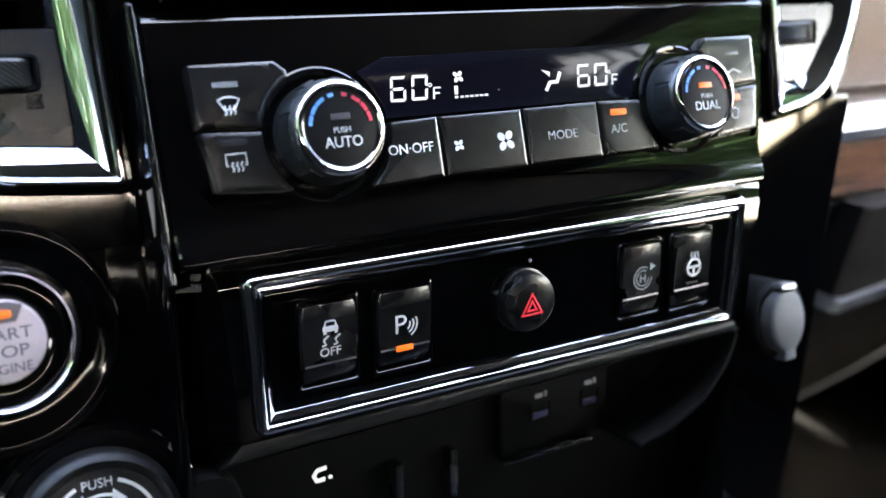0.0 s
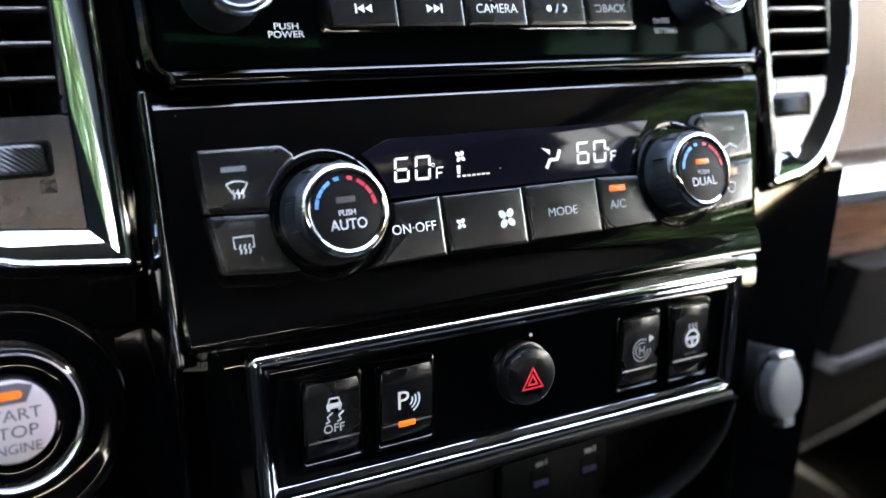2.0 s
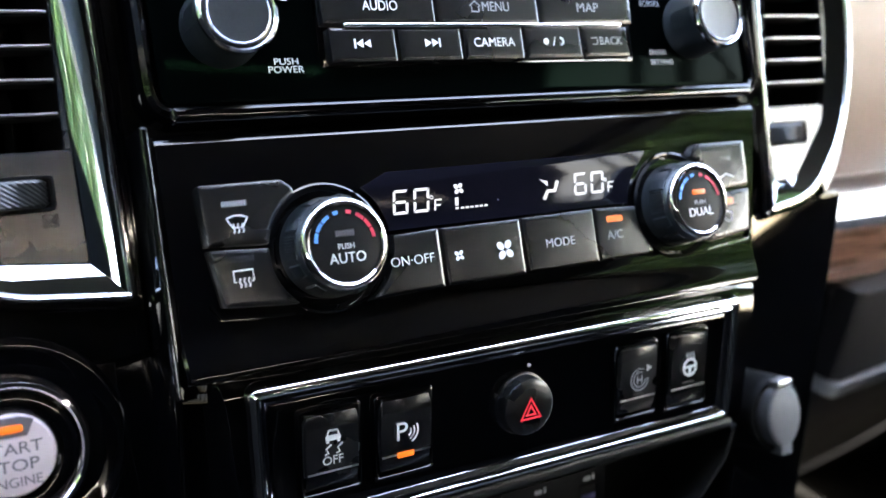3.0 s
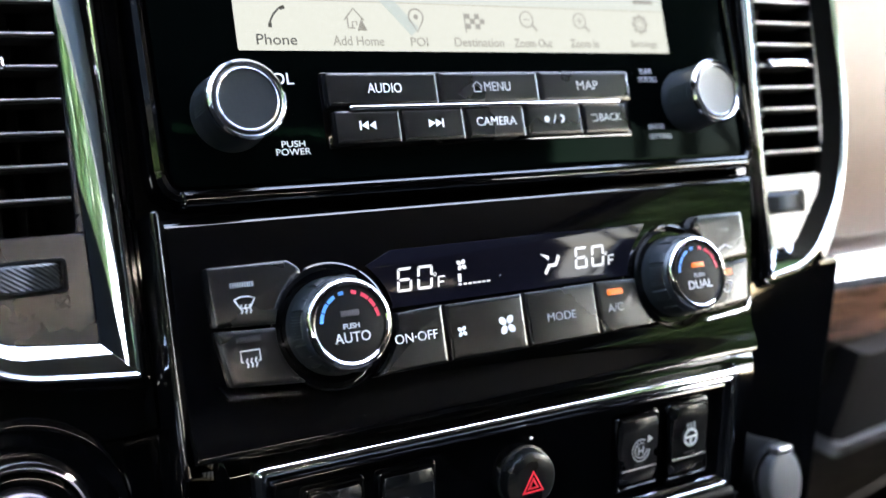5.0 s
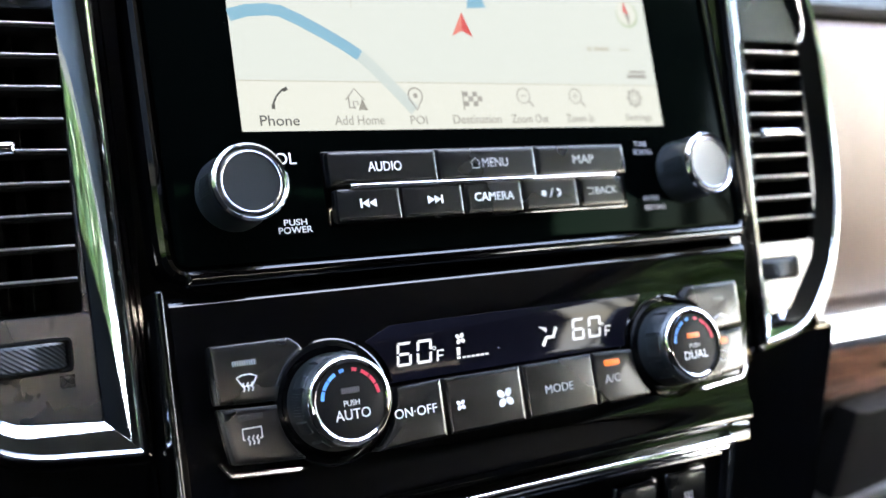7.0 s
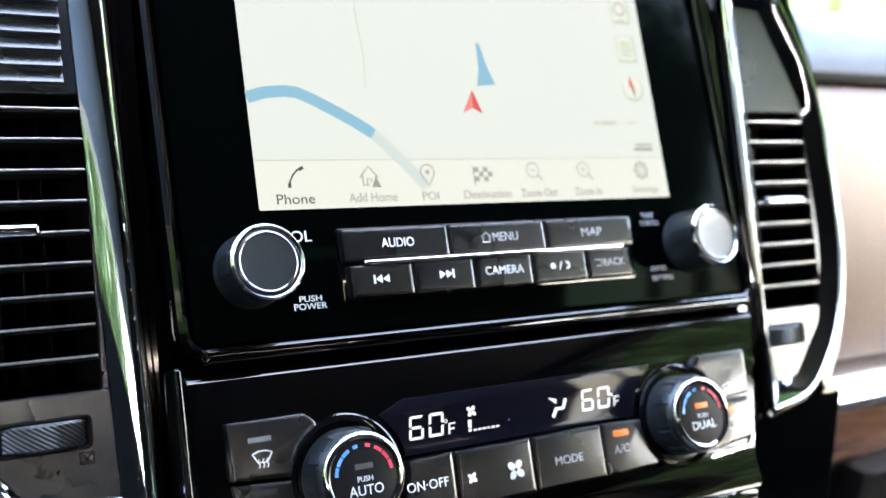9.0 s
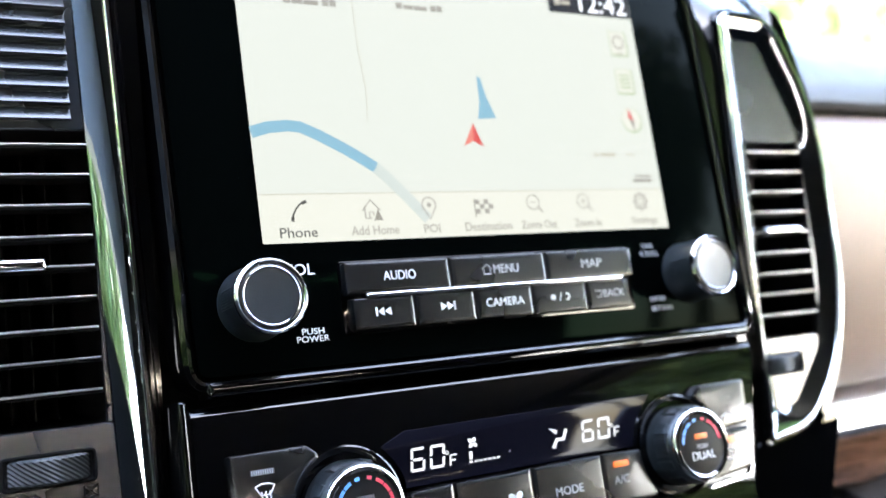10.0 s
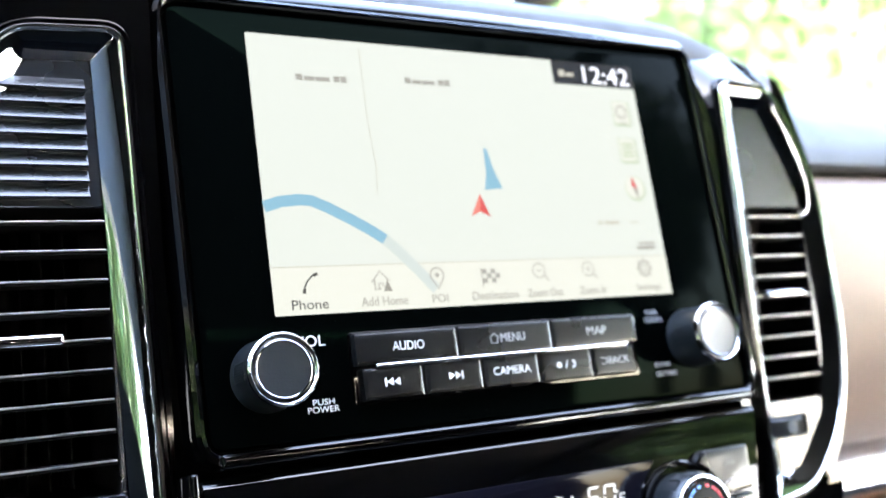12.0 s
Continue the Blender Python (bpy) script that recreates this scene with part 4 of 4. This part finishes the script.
letters("ENGINE", SC[0] - 7.6, SC[0] + 7.6, SC[1] - 9.4, SC[1] - 6.4, 2.95, INK, cap)

DC = (-161.6, -213.4)
dk = thing("drive_mode_knob", POD, "large round black drive mode knob with white print", "knob")
part("dish", lathe([(34, -4), (33.4, -1.2), (31.6, -0.4), (29.5, -1.0), (27, -2.6)], *DC, cap1=True), GLOSS, dk, "glossy black dish")
body = part("knob", lathe([(26, -3), (25.6, 1.5), (24.8, 3.6), (23.2, 4.6), (21.4, 4.2), (20.6, 3.4), (10, 3.2)], *DC), MATTE, dk, "matte black knob with raised rim")
letters("PUSH", DC[0] - 4.6, DC[0] + 4.6, DC[1] + 14.6, DC[1] + 17.6, 3.4, PAINT, body)
part("turn_arrows", flat([ring_arc(*DC, 16.4, 17.6, 112, 160, 8), ring_arc(*DC, 16.4, 17.6, 68, 20, 8), ring_arc(*DC, 11.6, 12.6, 118, 62, 10)] + [[(DC[0] + s * 4.6, DC[1] + 13.4), (DC[0] + s * 8.6, DC[1] + 9.2), (DC[0] + s * 3.8, DC[1] + 9.6)] for s in (-1, 1)], 3.3), PAINT, body, "white arrows")

po = thing("power_outlet", POD, "grey flip cap of a power outlet on black trim", "power outlet")
part("socket_rim", lathe([(20, -34), (18.5, -4), (18, -1), (16.6, 0.4), (15, 0.2), (14.6, -2)], 151, -203, cap1=True), VOID, po)
part("cap", bezel([(151 + 11.4 * math.cos(t), -203 + 15.0 * math.sin(t)) for t in [k * math.pi / 16 for k in range(32)]], [(0, -2), (0, 4.2), (0.8, 5.0), (2, 5.3)], 0.2, 1, cap1=True), CAPGREY, po, "oval grey cap")
part("hinge", slab(rect(146.5, 157.0, -189.5, -185.6), -2, 5.6, 0.8, 1.4), SATIN, po, "light grey hinge")
part("pull_tab", slab(rect(147.5, 155, -222, -216.5), -2, 5.0, 0.6, 1.2), CAPGREY, po, "grey pull tab")


# ---- cabin: metres from here on ----
def box(x0, x1, y0, y1, z0, z1, b=0.0, bm=None):
    return bezel(rect(x0, x1, y0, y1), [(0, z0), (0, z1 - b), (b * 0.3, z1 - b * 0.3), (b, z1)] if b else [(0, z0), (0, z1)], max(b, 0.0002), 3, True, True, bm)


def sheet(name, profile, x0, x1, material, label, category, kind="", depth=0.03, group=""):
    """A panel across the car with a profile of (y, z) points and a thickness."""
    bm = bmesh.new()
    back = [(y + depth, z) for y, z in profile]
    ring = profile + back[::-1]
    loft(bm, [[(x, y, z) for y, z in ring] for x in (x0, x0 + 0.004, x1 - 0.004, x1)], True, True)
    return tagged(part(name, bm, material, scale=1.0), label, category, group, kind)


sheet("leather_panel", [(0.062, 0.672), (0.052, 0.678), (0.046, 0.70), (0.048, 0.77), (0.050, 0.83), (0.056, 0.845), (0.07, 0.849)], 0.20, 0.78, LEATHER, "brown leather dashboard panel above the wood strip", "dashboard panel")
sheet("dashboard_top", [(0.10, 0.846), (0.070, 0.853), (0.066, 0.858), (0.072, 0.868), (0.11, 0.885), (0.20, 0.897), (0.40, 0.90), (1.26, 0.868)], 0.16, 0.80, DASHTOP, "grey grained dashboard top pad", "dashboard", "structure")
hood = [(0.056, 0.895), (0.060, 0.915), (0.070, 0.926), (0.090, 0.932), (0.14, 0.934), (0.30, 0.925), (1.26, 0.868), (1.26, 0.84), (0.30, 0.89), (0.10, 0.88)]
bm = bmesh.new()
loft(bm, [[(x, y, z - d) for y, z in hood] for x, d in ((-0.78, 0), (0.08, 0), (0.13, 0.0), (0.16, 0.003), (0.18, 0.008), (0.195, 0.015), (0.205, 0.024), (0.212, 0.04))], True, True)
tagged(part("dashboard_hood", bm, HOOD, scale=1.0), "dark grained hood over the centre stack", "dashboard", "", "structure")
sheet("metal_strip", [(0.058, 0.640), (0.044, 0.645), (0.038, 0.655), (0.044, 0.668), (0.058, 0.673)], 0.19, 0.78, STRIP, "polished silver strip across the dashboard", "trim strip")
sheet("wood_trim", [(0.062, 0.603), (0.050, 0.605), (0.047, 0.618), (0.050, 0.640), (0.06, 0.642)], 0.19, 0.78, WOOD, "dark glossy wood trim strip", "wood trim")
sheet("lower_dashboard", [(0.30, 0.205), (0.24, 0.28), (0.16, 0.39), (0.065, 0.50), (0.050, 0.535), (0.052, 0.598), (0.06, 0.601)], 0.15, 0.80, LOWER, "charcoal lower dashboard", "dashboard", "structure")
# added box keeps daylight from showing through the gaps between panels
tagged(part("dashboard_filler", box(0.16, 0.79, 0.095, 1.23, 0.52, 0.842), LINER, scale=1.0), "unseen dark filler behind the dashboard panels", "dashboard", "", "structure")
gb = thing("glovebox_handle", Matrix.Identity(4), "black glovebox handle with bright lower lip", "handle")
bm = bmesh.new()
loft(bm, [[(x0, y, z) for x0, z in ((a, 0.540), (0.50, 0.556), (0.50, 0.612), (a + 0.010, 0.602))] for a, y in ((0.326, 0.05), (0.328, 0.034), (0.334, 0.030))], False, True)
part("handle", bm, LOWER, gb, scale=1.0)
bm = bmesh.new()
loft(bm, [[(x0, y, z) for x0, z in ((a, 0.531), (0.50, 0.546), (0.50, 0.554), (a + 0.003, 0.539))] for a, y in ((0.322, 0.048), (0.324, 0.029), (0.327, 0.026))], False, True)
part("lip", bm, SATIN, gb, "satin silver lip", scale=1.0)

# storage cubby under the switches
cub = thing("storage_cubby", SWITCH, "dark storage cubby with ports under the switch panel", "cubby")
part("lip", bezel([(-123, -63), (117, -61), (115, -54.5), (-114, -54)], [(0, -60), (0, -8), (0.8, -5.4), (2.4, -4.4)], 3, 4, cap1=True), MATTE, cub, "matte black lip over the opening")
# recess, cheeks and port panel are near black in place of deep shade
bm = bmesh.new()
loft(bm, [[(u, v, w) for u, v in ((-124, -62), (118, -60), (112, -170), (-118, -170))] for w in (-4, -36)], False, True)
part("recess", bm, VOID, cub, "recess coloured near black for its shade")
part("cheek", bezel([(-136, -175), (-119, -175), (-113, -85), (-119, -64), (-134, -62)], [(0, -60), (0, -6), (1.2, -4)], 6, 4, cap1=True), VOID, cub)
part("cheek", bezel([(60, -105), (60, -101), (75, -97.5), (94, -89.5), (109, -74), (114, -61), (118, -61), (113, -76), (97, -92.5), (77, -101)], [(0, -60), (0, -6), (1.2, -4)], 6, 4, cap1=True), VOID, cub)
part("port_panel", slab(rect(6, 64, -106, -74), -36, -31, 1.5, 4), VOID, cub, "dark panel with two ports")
part("port_edge", slab(rect(6, 54, -107.6, -106), -36, -28, 0.6, 0.8), FACE, cub)
for u in (27, 54):
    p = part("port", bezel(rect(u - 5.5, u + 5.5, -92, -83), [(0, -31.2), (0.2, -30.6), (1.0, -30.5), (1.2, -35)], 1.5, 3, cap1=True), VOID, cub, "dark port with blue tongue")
    part("tongue", slab(rect(u - 4, u + 4, -91, -88.2), -35, -30.7, 0.3, 0.4), USBBLUE, p, "blue tongue")
    part("port_mark", flat([rect(u - 3, u + 1, -81.6, -79.6), rect(u + 2, u + 3, -81.6, -79)], -30.9), DIM, p)
part("charging_mark", flat([stroke([(-74.2, -86.6), (-78.2, -87.0), (-79.6, -88.8), (-78.6, -91.2), (-75.0, -91.2)], 1.9), arc(-72.8, -91.0, 0.9, 0, 340, 10)], -31), DIGIT, cub, "lit white charging mark")
for u in (-43, -17.5):
    part("hook", slab(rect(u - 2.0, u + 2.0, -116, -94), -36, -30, 1.4, 1.2), FACE, cub, "short grey divider")

con = thing("centre_console", Matrix.Identity(4), "dark centre console tray with round holder rim", "console")
part("tray", box(-0.16, 0.20, -0.75, 0.02, 0.36, 0.462, 0.008), MATTE, con, scale=1.0)
part("holder_rim", lathe([(0.060, 0.455), (0.059, 0.492), (0.055, 0.500), (0.050, 0.496), (0.047, 0.455)], 0.098, -0.062, 48, cap1=False), KNOB, con, "dark rounded rim", scale=1.0)

# unseen shell of the cabin; window openings cut to shape light and reflections
shell = lambda n, bm, m, lab: tagged(part(n, bm, m, scale=1.0), lab, n.split("_")[0], "", "structure")
shell("floor", box(-0.80, 0.80, -2.22, 1.24, 0.14, 0.20), LINER, "charcoal carpet of the cabin floor")
shell("ceiling", box(-0.80, 0.80, -2.2, -0.20, 1.42, 1.47), HEADLINER, "grey woven headliner")
shell("wall_north", box(-0.80, 0.80, 1.24, 1.30, -0.80, 0.86), LINER, "dark bulkhead behind the dashboard")
shell("wall_south", box(-0.80, 0.80, -2.30, -2.22, -0.80, 1.42), LINER, "dark rear wall of the cabin")
for n, s in (("wall_west", -1), ("wall_east", 1)):
    a, c = sorted((s * 0.80, s * 0.87))
    bm = box(a, c, -2.3, 1.30, -0.80, 0.90 if s < 0 else 0.72)
    box(a, c, -2.3, -1.2 if s < 0 else -0.85, 0.902 if s < 0 else 0.722, 1.38, bm=bm)
    box(a, c, -2.3, -0.16, 1.382, 1.47, bm=bm)
    shell(n, bm, LINER, "dark door panels and pillars with open windows")
# added panel, out of view: limits the window reflected in the left bevel
shell("trim", box(-0.87, -0.80, -1.198, -0.05, 1.08, 1.38), BLUE_PANEL, "unseen blue-grey panel added above the driver window")
for n, s in (("pillar_1", -1), ("pillar_2", 1)):
    bm = bmesh.new()
    w = 0.055
    loft(bm, [[(s * 0.80 - w / 2, y, z), (s * 0.80 + w / 2, y, z), (s * 0.80 + w / 2, y + 0.09, z), (s * 0.80 - w / 2, y + 0.09, z)] for y, z in ((1.24, 0.815), (1.22, 1.0), (-0.20, 1.47))], True, True)
    shell(n, bm, LINER, "dark sloping windscreen pillar")

# ---- outside ----
GRASS = mat("gravel_and_grass", (0.25, 0.24, 0.20), 0.9, grain=1, vary=0.25, scale=9, vscale=0.6, bump=0.3)
gn, gl = GRASS.node_tree.nodes, GRASS.node_tree.links
patch, step, blend = gn.new("ShaderNodeTexNoise"), gn.new("ShaderNodeMapRange"), gn.new("ShaderNodeMix")
patch.inputs["Scale"].default_value, patch.inputs["Detail"].default_value = 0.16, 7
step.inputs["From Min"].default_value, step.inputs["From Max"].default_value = 0.60, 0.66
blend.data_type = "RGBA"
blend.inputs[7].default_value = (0.12, 0.16, 0.05, 1)
gl.new(gn["Texture Coordinate"].outputs["Object"], patch.inputs["Vector"])
gl.new(patch.outputs["Fac"], step.inputs["Value"])
gl.new(step.outputs[0], blend.inputs[0])
gl.new(gn["Principled BSDF"].inputs["Base Color"].links[0].from_socket, blend.inputs[6])
gl.new(blend.outputs[2], gn["Principled BSDF"].inputs["Base Color"])
LEAF = mat("leaf", (0.046, 0.094, 0.024), 0.55, grain=1, vary=0.55, scale=3, vscale=0.9)
BARK = mat("bark", (0.12, 0.09, 0.06), 0.9, grain=1, vary=0.4, scale=30, vscale=4, bump=0.5)
n_ = LEAF.node_tree.nodes["Principled BSDF"]
n_.inputs["Transmission Weight"].default_value = 0.0
bm = bmesh.new()
loft(bm, [[(x, y, -0.8) for x, y in ((-900, -900), (900, -900), (900, 900), (-900, 900))]], False, True)
tagged(part("ground", bm, GRASS, scale=1.0), "pale sunlit gravel with patches of grass", "ground", "", "structure")


def tree(x, y, h, seed, low=0.12):
    """A broadleaf tree: tapered trunk, limbs and a crown of loose leaf clumps."""
    rnd = random.Random(seed)
    t = thing("tree", Matrix.Translation((x, y, -0.8)), "sunlit broadleaf tree beyond the car windows", "tree", "trees round the car")
    bm = bmesh.new()
    lean = rnd.uniform(-0.4, 0.4)
    at = lambda z: (lean * (z / h) ** 2, 0.3 * lean * z / h)
    loft(bm, [[(at(z)[0] + r * math.cos(k * 0.785), at(z)[1] + r * math.sin(k * 0.785), z) for k in range(8)] for z, r in ((0, 0.26), (0.4, 0.19), (h * 0.4, 0.14), (h * 0.7, 0.08), (h * 0.92, 0.02))], True, True)
    tips = []
    for i in range(11 if low < 0.3 else 26):
        z0, a, ln = h * rnd.uniform(low, 0.78), rnd.uniform(0, 6.28), rnd.uniform(0.9, 2.2)
        p0, p1 = Vector((*at(z0), z0)), Vector((at(z0)[0] + ln * math.cos(a), at(z0)[1] + ln * math.sin(a), z0 + ln * rnd.uniform(0.1, 0.6)))
        loft(bm, [[tuple(p + Vector((r * math.cos(k * 1.257), r * math.sin(k * 1.257), 0))) for k in range(5)] for p, r in ((p0, 0.06), (p1, 0.015))], True, True)
        tips += [p1, p0.lerp(p1, 0.6)]
    part("trunk", bm, BARK, t, scale=1.0)
    verts, faces = [], []
    tips.append(Vector((*at(h * 0.9), h * 0.95)))
    for c in tips:
        rad = rnd.uniform(0.55, 1.05)
        for _ in range(210):
            d = Vector((rnd.gauss(0, 1), rnd.gauss(0, 1), rnd.gauss(0, 0.75)))
            p = c + d.normalized() * rad * rnd.random() ** 0.4
            a, bb = Vector((rnd.gauss(0, 1), rnd.gauss(0, 1), rnd.gauss(0, 1))).normalized(), Vector((rnd.gauss(0, 1), rnd.gauss(0, 1), rnd.gauss(0, 1))).normalized()
            s = rnd.uniform(0.08, 0.17)
            k = len(verts)
            verts += [tuple(p - a * s), tuple(p + bb * s * 0.6), tuple(p + a * s), tuple(p - bb * s * 0.6)]
            faces.append((k, k + 1, k + 2, k + 3))
    me = bpy.data.meshes.new("crown")
    me.from_pydata(verts, [], faces)
    me.materials.append(LEAF)
    cr = new("crown", me)
    cr.parent = t
    return t


firsts = [tree(10.5, 9.5, 4.6, 1), tree(15, 5.5, 5.6, 2), tree(6.2, -3.5, 7.6, 3, 0.57)]
for x, y, a in ((7.4, -5.2, 1.0), (9.6, -4.4, 5.1), (6.0, -6.8, 2.2)):
    copy_thing(firsts[2], Matrix.Translation((x, y, -0.8)) @ Matrix.Rotation(a, 4, "Z"))
rnd = random.Random(5)
spots = [(8.5, 8.5), (5.5, 11), (12, 7.5), (1, 14), (-5, 12), (-4.2, 3.4), (-3.6, 0.6), (-4.0, -2.0), (-3.9, -3.0), (-4.6, -3.9), (-5.2, -2.4), (-4.4, -0.9), (-11, -8), (15, 11), (10, 13), (3, -14), (-4, -13)]
for i, (x, y) in enumerate(spots):
    copy_thing(firsts[i % 2], Matrix.Translation((1.55 * x, 1.55 * y, -0.8)) @ Matrix.Rotation(rnd.uniform(0, 6.28), 4, "Z"))
